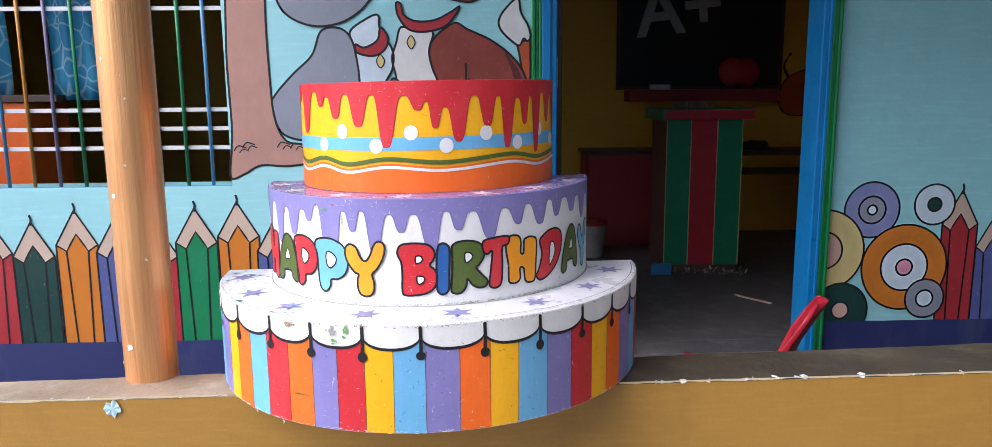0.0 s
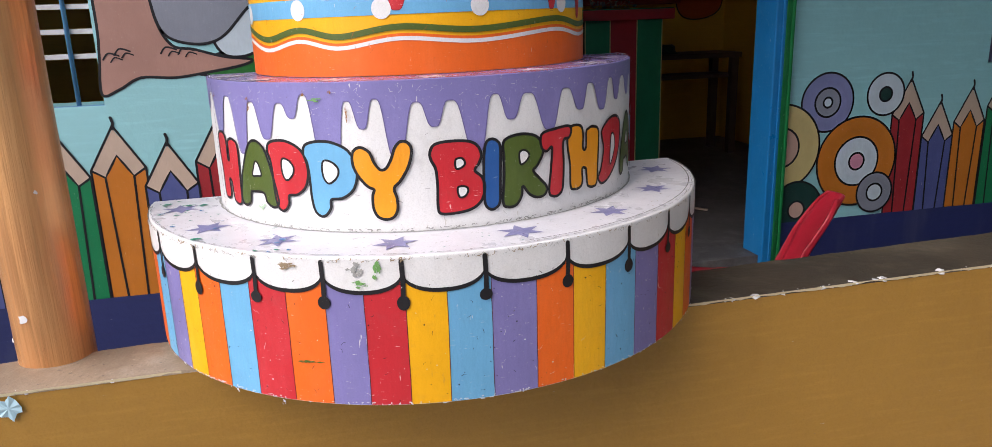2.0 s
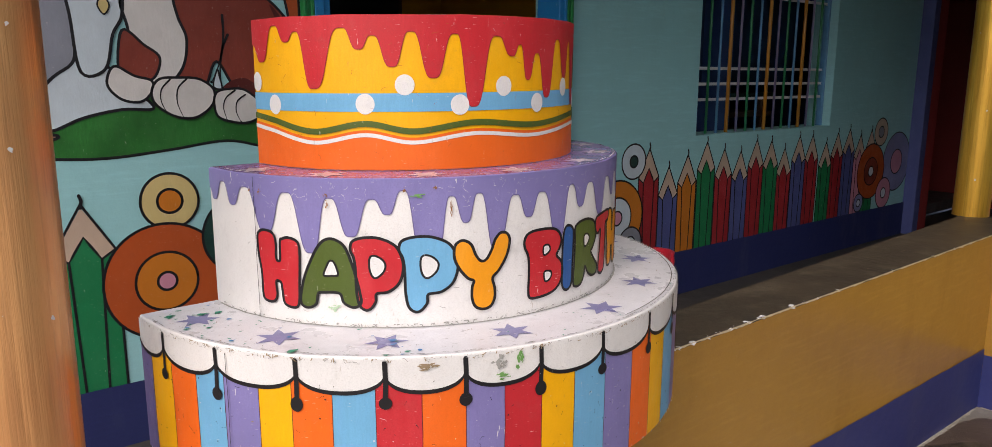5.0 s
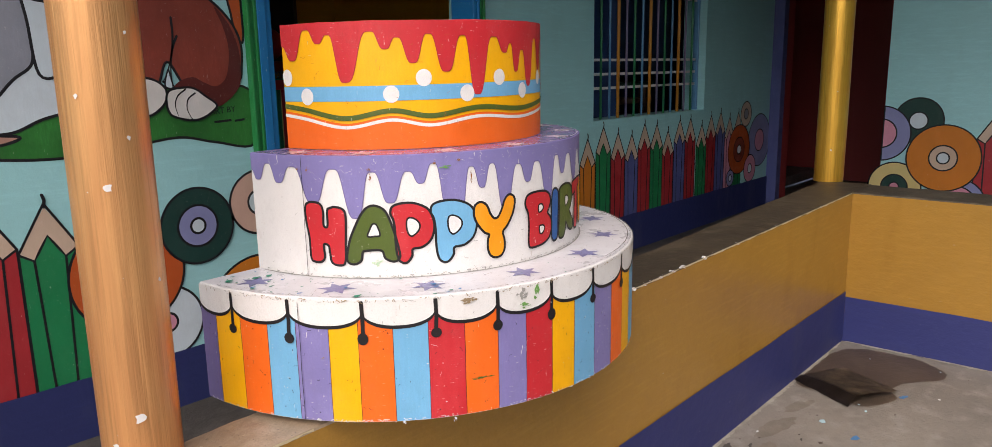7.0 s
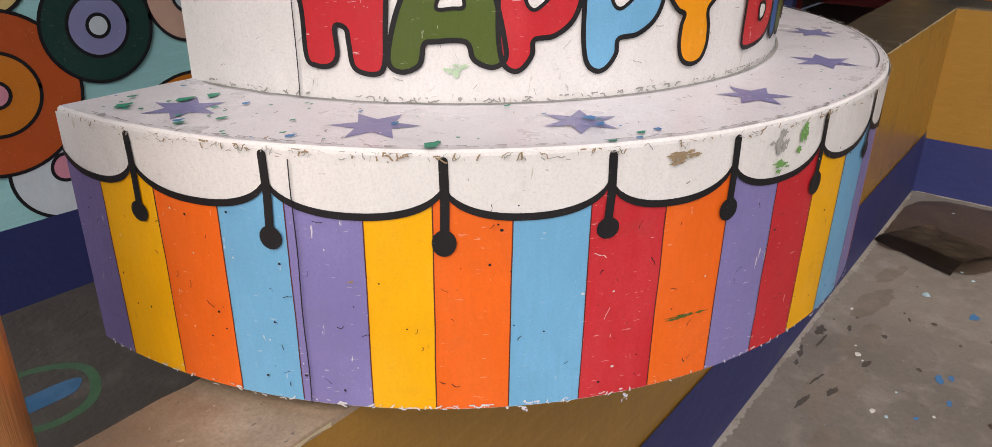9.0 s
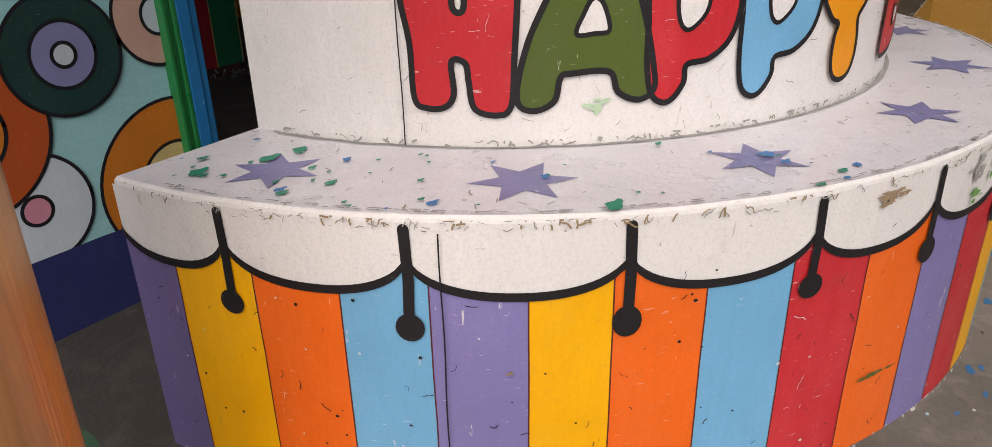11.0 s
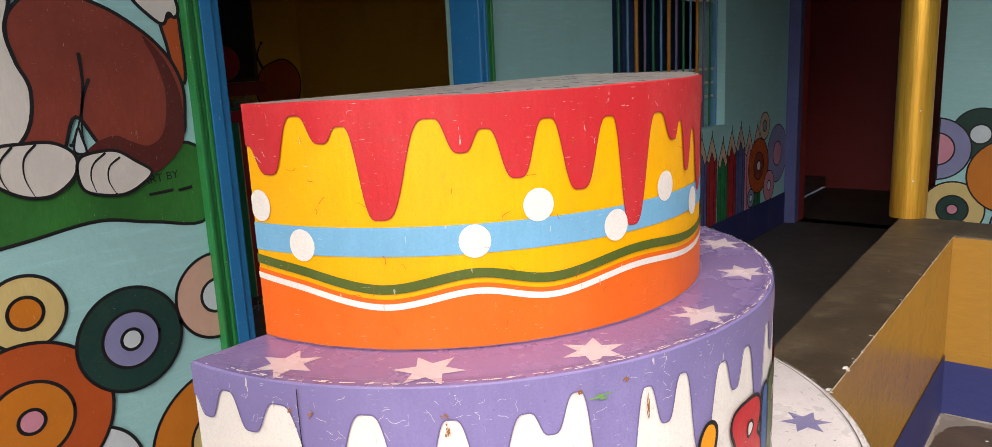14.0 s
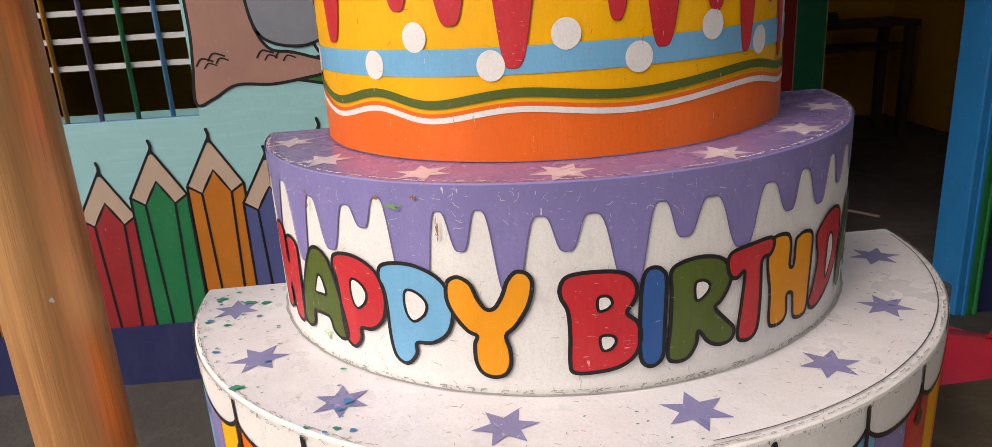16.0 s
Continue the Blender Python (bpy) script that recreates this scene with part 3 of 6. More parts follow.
def grille(name, label, place_bars, rails, frame_box, mats, thick):
    w = thing(name, label, "window", kind="structure")
    for (a, b), mat, r in place_bars:
        rod("bar", a, b, r, mat, w, 8)
    for a, b in rails:
        bm = bmesh.new()
        p, q = Vector(a), Vector(b)
        h = Vector((0.004, 0.004, 0.009))
        lo = Vector([min(p[i], q[i]) - h[i] for i in range(3)])
        hi = Vector([max(p[i], q[i]) + h[i] for i in range(3)])
        box_into(bm, lo.x, hi.x, lo.y, hi.y, lo.z, hi.z)
        part("rail", bm, BAR_WHITE, w)
    for b in frame_box:
        box("frame", *b, mats, w, 0.003)
    return w


bars = []
names = {0.27: BAR_BLUE, 0.155: BAR_GREEN, 0.034: BAR_PURPLE, -0.08: BAR_ORANGE, -0.20: BAR_BLUE, -0.317: BAR_GREEN, -0.435: BAR_PURPLE,
         -0.553: BAR_ORANGE, -0.67: BAR_BLUE, -0.79: BAR_BLUE, -0.91: BAR_GREEN, -1.03: BAR_PURPLE, -1.15: BAR_ORANGE, -1.27: BAR_BLUE, -1.39: BAR_GREEN}
for x, mat in names.items():
    bars.append((((x, 3.815, 1.108), (x, 3.815, 2.35)), mat, 0.0085))
grille("window_1", "barred classroom window with coloured iron bars", bars,
       [((-1.7, 3.826, z), (0.36, 3.826, z)) for z in (1.29, 1.378, 1.465, 1.92, 2.0)],
       [(-1.7, 0.36, 3.802, 3.83, 1.098, 1.112)], BAR_BLUE, 0.01)
bars = []
seq = [BAR_PURPLE, BAR_GREEN, BAR_BLUE, BAR_ORANGE]
for i in range(14):
    x = 4.36 + i * 0.107
    m = seq[i % 4]
    bars.append((((x, 3.87, 1.10), (x, 3.87, 2.35)), m, 0.0085 if m is not BAR_ORANGE else 0.012))
grille("window_2", "deep-set barred window with white rails and coloured bars", bars,
       [((4.28, 3.882, z), (5.86, 3.882, z)) for z in (1.31, 1.405, 1.50, 1.96, 2.05)],
       [(5.835, 5.86, 3.86, 3.90, 1.10, 2.35)], BAR_BLUE, 0.01)
bars = []
for i, m in zip(range(10), [BAR_ORANGE, BAR_PURPLE, BAR_GREEN, BAR_BLUE, BAR_PURPLE] * 2):
    y = 1.715 - i * 0.115
    bars.append((((5.93, y, 1.188), (5.93, y, 2.35)), m, 0.009))
grille("window_3", "barred side window with coloured bars over a dim room", bars,
       [((5.945, 0.3, z), (5.945, 1.80, z)) for z in (1.40, 1.48, 1.57, 1.93)], [(5.912, 5.94, 0.3, 1.80, 1.178, 1.192)], BAR_BLUE, 0.01)
box("door_jamb", 7.20, 7.30, 3.70, 3.80, FLOOR, 2.5, M_PURPLE, wall_end, 0.004, "violet painted door jamb")

# dark red sheets seen behind the side window
curtain = thing("stacked_benches", "red and green painted benches stacked in the side room", "bench", at=(6.5, 1.2, ROOM))
for k, mt in enumerate((M_DKGREEN, M_RED, M_DKGREEN, M_RED, M_RED, M_RED)):
    box("bench_board", 6.35, 6.75, 0.2, 1.9, ROOM + 0.55 + k * 0.16, ROOM + 0.68 + k * 0.16, mt, curtain, 0.01)
for y in (0.3, 1.8):
    box("bench_leg", 6.4, 6.7, y - 0.04, y + 0.04, ROOM, ROOM + 1.5, DARKWOOD, curtain, 0.004)

# ---- pillars ----


def pillar(name, x, y, r, mat, label, chips):
    p = thing(name, label, "pillar", at=(x, y, TOP))
    bm = bmesh.new()
    segs, rings = 40, 60
    foot = FLOOR if x < 1 else TOP + rise(x) - 0.002
    vs = []
    for j in range(rings + 1):
        z = foot + (CEILZ - foot) * j / rings
        row = []
        for i in range(segs):
            a = 2 * math.pi * i / segs
            k = r * (1 + 0.012 * noise.noise((math.cos(a) * 1.5, math.sin(a) * 1.5, z * 2.5)))
            row.append(bm.verts.new((x + k * math.cos(a), y + k * math.sin(a), z)))
        vs.append(row)
    for j in range(rings):
        for i in range(segs):
            bm.faces.new((vs[j][i], vs[j][(i + 1) % segs], vs[j + 1][(i + 1) % segs], vs[j + 1][i]))
    part("shaft", bm, mat, p, smooth=True)
    for a, z, s in chips:
        c = Paint(on_drum(x, y, r), 0.002, du=6.0, su=r * math.pi / 180)
        c.fill([(a + s / r * 57.3 * (1 + 0.35 * math.sin(3 * t + z * 9)) * math.cos(t), z + s * 1.3 * (1 + 0.3 * math.sin(2 * t + a)) * math.sin(t))
                for t in (k * math.pi / 8 for k in range(16))], FLAKE)
        c.done("paint_chip", p, "white chip in the paint")
    return p


pillar("pillar", 0.582, 2.27, 0.069, COPPER, "round pillar in copper-gold metallic paint on the parapet",
       [(-112, 0.86, 0.008), (-118, 1.27, 0.006), (-150, 0.81, 0.005), (-120, 1.62, 0.004), (-145, 1.42, 0.003), (-60, 1.1, 0.003), (-85, 1.35, 0.003), (-75, 1.52, 0.0025)])
pillar("pillar", 4.5, 2.345, 0.078, GOLD, "round pillar in bright gold paint on the parapet corner", [(-160, 0.98, 0.004), (-150, 1.3, 0.003)])

# ---- the cake ----
cake = thing("birthday_cake", "three-tier half-round painted wooden birthday cake on the parapet", "cake", at=(1.355, 2.3, TOP))
BOT, MID, UP = (1.361, 2.391, 0.586), (1.361, 2.385, 0.4445), (1.36, 2.385, 0.347)
BACK = 2.384
Z0, Z1, Z2, Z3 = 0.783, 1.035, 1.290, 1.557


def tier(name, c, z0, z1, side, rim, top, label):
    """A half drum with flat back; its rim slightly uneven."""
    cx, cy, r = c
    seg, verts, faces, slots = 120, [], [], []
    cut = math.degrees(math.asin((cy - BACK) / r))
    ring = [(cx + r * math.cos(radians(-a)), cy + r * math.sin(radians(-a))) for a in (cut + (180 - 2 * cut) * i / seg for i in range(seg + 1))]
    n = len(ring)
    levels = [(z0, 1.0), (z1 - 0.006, 1.0), (z1 - 0.002, 0.9985), (z1, 0.994)]
    for z, k in levels:
        for i, (x, y) in enumerate(ring):
            dz = 0.0012 * noise.noise((x * 14, y * 14, z)) if z > z0 else 0
            verts.append((cx + (x - cx) * k, cy + (y - cy) * k, z + dz))
    for j in range(len(levels) - 1):
        for i in range(n):
            a, b = j * n + i, j * n + (i + 1) % n
            faces.append((a, a + n, b + n, b))
            slots.append(0 if j == 0 else 1)
    faces.append(tuple((len(levels) - 1) * n + i for i in range(n))[::-1])
    slots.append(2)
    faces.append(tuple(range(n)))
    slots.append(0)
    return under(mesh_ob(name, verts, faces, [side, rim, top], slots), cake, label)


box("plinth", 0.85, 1.87, 2.16, 2.385, TOP - 0.008, Z0 + 0.001, DARKWOOD, cake, 0.0, "dark packing board under the tiers")
tier("bottom_tier", BOT, Z0, Z1, WHITE, WHITE, TOPWHITE, "white-topped lower tier")
tier("middle_tier", MID, Z1, Z2, WHITE, PURPLE, TOPPURPLE, "white middle tier with purple icing")
tier("top_tier", UP, Z2, Z3, YELLOW, RED, REDTOP, "yellow top tier with red icing")


def drum_paint(c, lift=0.001, gap=0.00025):
    cut = math.degrees(math.asin((c[1] - BACK) / c[2]))
    bend = on_drum(*c)
    return Paint(lambda u, v, off: bend(min(max(u, cut - 180), -cut), v, off), lift, gap, du=2.0, su=c[2] * math.pi / 180)


# stripes round the lower tier
EDGES = [-180, -174, -166.8, -160.1, -153.8, -147.2, -141.5, -135, -128.4, -121.4, -114.7, -108.5, -102.1, -95.8, -88.9, -81.5, -74.8, -68.2,
         -60.9, -53.9, -46.8, -40.6, -33.6, -26.7, -19.9, -13.1, -6.3, 0]
STRIPES = [PLUM, YELLOW, ORANGE, SKYBLUE, PURPLE, YELLOW, ORANGE, SKYBLUE, RED, ORANGE, PURPLE, RED, YELLOW, SKYBLUE, PURPLE, ORANGE, YELLOW,
           SKYBLUE, PURPLE, RED, YELLOW, ORANGE, PURPLE, SKYBLUE, RED, YELLOW, ORANGE]
for a, b, mat in zip(EDGES, EDGES[1:], STRIPES):
    n = max(2, int((b - a) / 1.5))
    us = [a + (b - a) * i / n for i in range(n + 1)]
    drum_paint(BOT).quads([[(u + 0.12 * noise.noise((z * 30, a, 0)), z) for u in us] for z in (Z0 + 0.001, 0.83, 0.91, 1.007)], mat).done("stripe", cake)

for a in EDGES[1:-1]:
    p = drum_paint(BOT, 0.0014)
    p.line([(a + 0.12 * noise.noise((z * 30, a, 0)), z) for z in (Z0 + 0.002, 0.83, 0.87, 0.91, 0.95, 1.0)], 0.0011, M_MAROON, caps=False)
    p.done("stripe_edge", cake, "thin dark line between the stripes")

# white scalloped icing with its black edge, sticks and knobs
CUSP = [-180, -168.8, -155.2, -140.6, -126.9, -114.8, -102.4, -89.8, -76.0, -62.9, -50.5, -38.5, -26.5, -13.5, 0]
KNOB_Z = [0.955, 0.952, 0.955, 0.961, 0.960, 0.959, 0.963, 0.962, 0.960, 0.960, 0.958, 0.958, 0.958]


def scallop(u):
    k = max([i for i in range(14) if CUSP[i] <= u] or [0])
    t = (u - CUSP[k]) / (CUSP[k + 1] - CUSP[k]) * 2 - 1
    return 1.008 - 0.0310 * math.sqrt(max(0.0, 1 - min(1.0, abs(t)) ** 2.3))


us = [-180 + 0.5 * i for i in range(361)]
p = drum_paint(BOT, 0.0016)
p.quads([[(u, Z1 - 0.004) for u in us], [(u, scallop(u)) for u in us]], WHITE)
p.done("scalloped_icing", cake, "white scalloped icing, scuffed at the rim")
p = drum_paint(BOT, 0.0024)
p.quads([[(u, scallop(u) + 0.0034) for u in us], [(u, scallop(u) - 0.0034) for u in us]], BLACK)
p.done("icing_outline", cake, "black brush line")
for k, (a, z) in enumerate(zip(CUSP[1:-1], KNOB_Z)):
    p = drum_paint(BOT, 0.0030)
    p.line([(a, 1.027), (a + 0.1, (1.027 + z) / 2), (a + 0.05 - 0.1 * (k % 2), z + 0.002)], 0.0078, BLACK)
    p.fill([(a + 1.02 * math.cos(t), z + (0.0100 + 0.0012 * (k % 3)) * math.sin(t)) for t in (j * math.pi / 9 for j in range(18))], BLACK)
    p.done("tassel", cake, "black painted tassel")


def star(cx, cy, r, turn):
    return [(cx + rr * math.cos(t), cy + rr * math.sin(t)) for rr, t in ((r * 1.05 if i % 2 == 0 else r * 0.48, turn + math.pi * i / 6) for i in range(12))]


for k, a in enumerate((-167.9, -146.7, -126.5, -103.4, -80.2, -58.2, -36, -14.3)):
    t = radians(a)
    p = Paint(on_top(Z1), 0.0007)
    p.fill(star(1.354 + 0.519 * math.cos(t), 2.394 + 0.519 * math.sin(t), 0.037 + 0.002 * math.sin(k * 2), t + 0.5 + 0.1 * k), STARBLUE)
    p.done("star", cake, "purple painted star")
for k, a in enumerate((-165.6, -143.5, -119.2, -95.7, -68.7, -45.5, -22.5)):
    t = radians(a)
    p = Paint(on_top(Z2), 0.0007)
    p.fill(star(1.36 + 0.405 * math.cos(t), 2.386 + 0.405 * math.sin(t), 0.036 + 0.002 * math.sin(k * 3), t + 0.3 + 0.13 * k), STARWHITE)
    p.done("star", cake, "pale painted star")


def level(c, u, z):
    return z - rise(c[0] + c[2] * math.cos(radians(u)))


def drips(ctrl, c):
    """Edge of running icing: steep sides, round tips."""
    out = []
    for (a, za), (b, zb) in zip(ctrl, ctrl[1:]):
        n = max(6, int((b - a) * 4))
        for i in range(n):
            t = i / n
            k = min(1.0, max(0.0, (t - 0.09) / 0.82))
            s = k * k * (3 - 2 * k)
            out.append((a + (b - a) * t, za + (zb - za) * (0.3 * s + 0.7 * (s * s * (3 - 2 * s)))))
    out.append(ctrl[-1])
    return [(u, level(c, u, z)) for u, z in out]


LOW2 = [(-180, 1.2499), (-176.92, 1.2293), (-172.19, 1.2655), (-168.56, 1.2264), (-163.59, 1.2616), (-157.31, 1.1873), (-151.21, 1.2587), (-145.45, 1.1577),
        (-140.69, 1.2528), (-136.15, 1.1892), (-131.25, 1.2528), (-128.13, 1.2274), (-124.7, 1.2675), (-120.69, 1.1596), (-117.91, 1.1518), (-114.42, 1.2567), (-111.24, 1.2108),
        (-108.28, 1.2597), (-104.28, 1.1596), (-99.44, 1.2528), (-95.94, 1.2117), (-92.42, 1.2538), (-86.73, 1.1646), (-82.48, 1.2597), (-78.94, 1.2157),
        (-74.78, 1.2577), (-68.82, 1.1912), (-64.11, 1.2597), (-59.07, 1.2186), (-55.86, 1.2636), (-50.32, 1.2117), (-46.19, 1.2675), (-42.79, 1.2245),
        (-38.24, 1.2665), (-33.02, 1.2274), (-28.89, 1.2636), (-23.62, 1.201), (-18.17, 1.2597), (-11.81, 1.2108), (-5.45, 1.2597), (0, 1.2205)]
LOW3 = [(-180, 1.5075), (-174.14, 1.4764), (-166.69, 1.5395), (-161.82, 1.5104), (-157.89, 1.5279), (-152, 1.4298), (-142.17, 1.5328), (-137.22, 1.4968),
        (-133.28, 1.5201), (-127.82, 1.4677), (-122.35, 1.5269), (-116.17, 1.4492), (-109.58, 1.524), (-104.3, 1.3997), (-96.44, 1.5221), (-90.8, 1.4881),
        (-87.81, 1.5085), (-84.52, 1.4463), (-80.39, 1.4949), (-75.25, 1.4133), (-68.34, 1.5221), (-62.55, 1.4483), (-57.46, 1.5201), (-53.22, 1.3949),
        (-47.29, 1.5153), (-42.86, 1.4502), (-39.08, 1.5201), (-34.98, 1.3774), (-29.24, 1.5279), (-24.07, 1.4541), (-18.72, 1.5221), (-12.48, 1.4153), (-6.24, 1.5221), (0, 1.4638)]
low = drips(LOW2, MID)
drum_paint(MID).quads([[(u, Z2 - 0.001) for u, z in low], [(u, z) for u, z in low]], PURPLE).done("purple_icing", cake, "purple dripping icing, scratched")
drum_paint(MID, 0.0016).line(low, 0.0016, PLUM, caps=False).done("icing_edge", cake, "thin dark purple edge line")

# bands and waves of the top tier
us = [-180 + 1.5 * i for i in range(121)]
drum_paint(UP).quads([[(u, 1.4245) for u in us], [(u, 1.3929) for u in us]], SKYBLUE).done("blue_band", cake, "light blue band")
WAVE = smooth_path([(-180, 1.3793), (-168.75, 1.3716), (-152.21, 1.3541), (-135.91, 1.3696), (-121.74, 1.357), (-103.48, 1.3716), (-80.91, 1.3638), (-51.72, 1.3774), (-33.36, 1.3648), (-13.37, 1.3745), (0, 1.3667)], n=14)
WAVE = [(u, level(UP, u, z)) for u, z in WAVE]
drum_paint(UP, 0.001).quads([[(u, z - 0.011) for u, z in WAVE], [(u, Z2 + 0.001) for u, z in WAVE]], ORANGE).done("orange_base", cake, "orange base band")
drum_paint(UP, 0.0018).line(WAVE, 0.0105, OLIVE, caps=False).done("green_wave", cake, "olive wavy line")
drum_paint(UP, 0.0018).line([(u, z - 0.0195) for u, z in WAVE], 0.007, WHITE, caps=False).done("white_wave", cake, "white wavy line")
low = drips(LOW3, UP)
drum_paint(UP, 0.0018).quads([[(u, Z3 - 0.001) for u, z in low], [(u, z) for u, z in low]], RED).done("red_icing", cake, "red dripping icing")
drum_paint(UP, 0.0015).line(low, 0.0022, M_RED, caps=False).done("icing_edge", cake, "dark red edge line")
for a, z in ((-177.4, 1.4405), (-167.72, 1.3997), (-135.71, 1.4036), (-124.27, 1.4366), (-108.36, 1.4026), (-93.99, 1.4347), (-80.09, 1.4036), (-63.4, 1.4318), (-47.51, 1.4055), (-32.28, 1.4347), (-17.83, 1.4055)):
    z = level(UP, a, z)
    drum_paint(UP, 0.0016).fill([(a + 2.8 * math.cos(t), z + 0.0178 * math.sin(t)) for t in (j * math.pi / 16 for j in range(32))], WHITE).done("dot", cake, "white dot")


# bubble letters, each one outline and its counters; x 0 to 1 across, y 0 to 1 up
GLYPH = {
    "H": ([(0, .88), (.05, .96), (.2, .99), (.39, .96), (.46, .84), (.455, .63), (.55, .62), (.565, .86), (.63, .90), (.76, .92), (.95, .88), (1, .75), (.97, .34), (.94, .06),
           (.82, 0), (.62, .04), (.575, .2), (.55, .31), (.43, .32), (.44, .13), (.36, .05), (.2, .04), (.085, .1), (.07, .42), (.01, .67)], []),
    "A": ([(.02, .08), (.13, 0), (.28, .06), (.32, .21), (.40, .235), (.66, .235), (.73, .10), (.88, .04), (.99, .10), (.98, .25), (.90, .56), (.78, .87), (.64, .98), (.49, .99),
           (.35, .89), (.2, .65), (.08, .385)], [[(.53, .69), (.60, .66), (.65, .5), (.55, .48), (.425, .48), (.47, .6)]]),
    "P": ([(0, .83), (.05, .95), (.28, 1), (.57, .99), (.86, .89), (.99, .71), (1, .53), (.91, .36), (.71, .255), (.49, .23), (.47, .12), (.37, .02), (.26, 0), (.15, .07), (.10, .26),
           (.09, .56), (.06, .73)], [[(.38, .73), (.47, .755), (.6, .71), (.67, .63), (.63, .53), (.49, .45), (.4, .49), (.36, .61)]]),
    "Y": ([(.015, .80), (.05, .89), (.17, .93), (.305, .87), (.385, .73), (.475, .645), (.57, .66), (.66, .77), (.73, .91), (.83, .99), (.95, .97), (1, .87), (.94, .68), (.8, .5),
           (.685, .405), (.72, .27), (.72, .13), (.65, .03), (.515, 0), (.385, .04), (.32, .15), (.32, .31), (.35, .39), (.25, .43), (.12, .545), (.03, .68)], []),
    "B": ([(.01, .86), (.09, .955), (.31, .99), (.67, .98), (.87, .915), (.95, .78), (.90, .665), (.82, .57), (.95, .47), (1, .32), (.92, .14), (.72, .04), (.42, .005), (.16, .015),
           (.11, .12), (.12, .39), (.10, .625), (.02, .76)], [[(.47, .74), (.59, .75), (.64, .68), (.57, .625), (.47, .62)], [(.49, .36), (.64, .36), (.68, .30), (.61, .23), (.51, .23)]]),
    "I": ([(.1, .85), (.25, .97), (.55, 1), (.85, .96), (1, .85), (.95, .4), (.9, .1), (.65, .01), (.35, 0), (.1, .06), (.02, .2), (.03, .6)], []),
    "R": ([(.05, .90), (.18, .975), (.48, 1), (.78, .94), (.93, .79), (.9, .66), (.78, .53), (.69, .47), (.84, .34), (1, .21), (.96, .10), (.78, .08), (.6, .14), (.45, .27), (.42, .14),
           (.3, .02), (.12, .005), (.02, .08), (.05, .4), (.06, .7)], [[(.39, .75), (.51, .77), (.6, .71), (.55, .63), (.41, .585)]]),
    "T": ([(.015, .85), (.09, .95), (.43, .985), (.89, 1), (1, .93), (.92, .83), (.73, .79), (.73, .46), (.70, .13), (.58, .02), (.39, .01), (.26, .09), (.32, .42), (.36, .725),
           (.2, .685), (.07, .725)], []),
    "D": ([(.14, .86), (.43, .99), (.76, 1), (.98, .86), (.95, .54), (.76, .26), (.43, .06), (.14, 0), (0, .1), (.1, .26), (.19, .54), (.12, .74)],
          [[(.5, .70), (.63, .72), (.69, .54), (.57, .34), (.46, .28)]]),
}


def resample(path, step):
    out = []
    for a, b in zip(path, path[1:]):
        n = max(1, int(math.hypot(b[0] - a[0], b[1] - a[1]) / step))
        out += [(a[0] + (b[0] - a[0]) * i / n, a[1] + (b[1] - a[1]) * i / n) for i in range(n)]
    return out + [path[-1]]


def letter(ch, a0, a1, z0, z1, mat, rim=0.0050):
    """One painted letter: colour, black brush outline, white counters."""
    deg = 180 / math.pi / MID[2]
    u0, u1, v0, v1 = a0 + rim / 2 * deg, a1 - rim / 2 * deg, z0 + rim / 2, z1 - rim / 2
    outline, counters = GLYPH[ch]

    def loop_of(pts):
        return [(u0 + (u1 - u0) * x, v0 + (v1 - v0) * y) for x, y in smooth_path(pts, closed=True, n=6)]

    p = drum_paint(MID, 0.0022 if ch in "APRHD" else 0.0030, 0.0002)
    p.fill(loop_of(outline), mat)
    p.line(loop_of(outline), rim, BLACK, closed=True)
    for c in counters:
        p.fill(loop_of(c), WHITE)
        p.line(loop_of(c), rim * 0.72, BLACK, closed=True)
    p.done("letter_" + ch.lower(), cake, "painted bubble letter with black outline")


for ch, a0, a1, z0, z1, mat in (("H", -160.2, -147.9, 1.06, 1.1985, RED), ("A", -149, -133.8, 1.063, 1.191, OLIVE), ("P", -136.6, -124.7, 1.064, 1.194, RED),
                                ("P", -126.1, -112.9, 1.06, 1.1945, SKYBLUE), ("Y", -114.5, -100.7, 1.056, 1.194, GOLDY), ("B", -97.6, -85.2, 1.06, 1.19, RED),
                                ("I", -86.1, -81.4, 1.061, 1.187, NAVYLET), ("R", -81.9, -69.8, 1.06, 1.19, OLIVE), ("T", -72.17, -62.29, 1.065, 1.1932, RED),
                                ("H", -64.11, -51.8, 1.065, 1.1932, GOLDY), ("D", -52.44, -39.35, 1.065, 1.1912, RED), ("A", -40.24, -27.98, 1.065, 1.1912, OLIVE),
                                ("Y", -28.62, -18.17, 1.061, 1.1912, SKYBLUE)):
    letter(ch, a0, a1, z0, z1, mat)
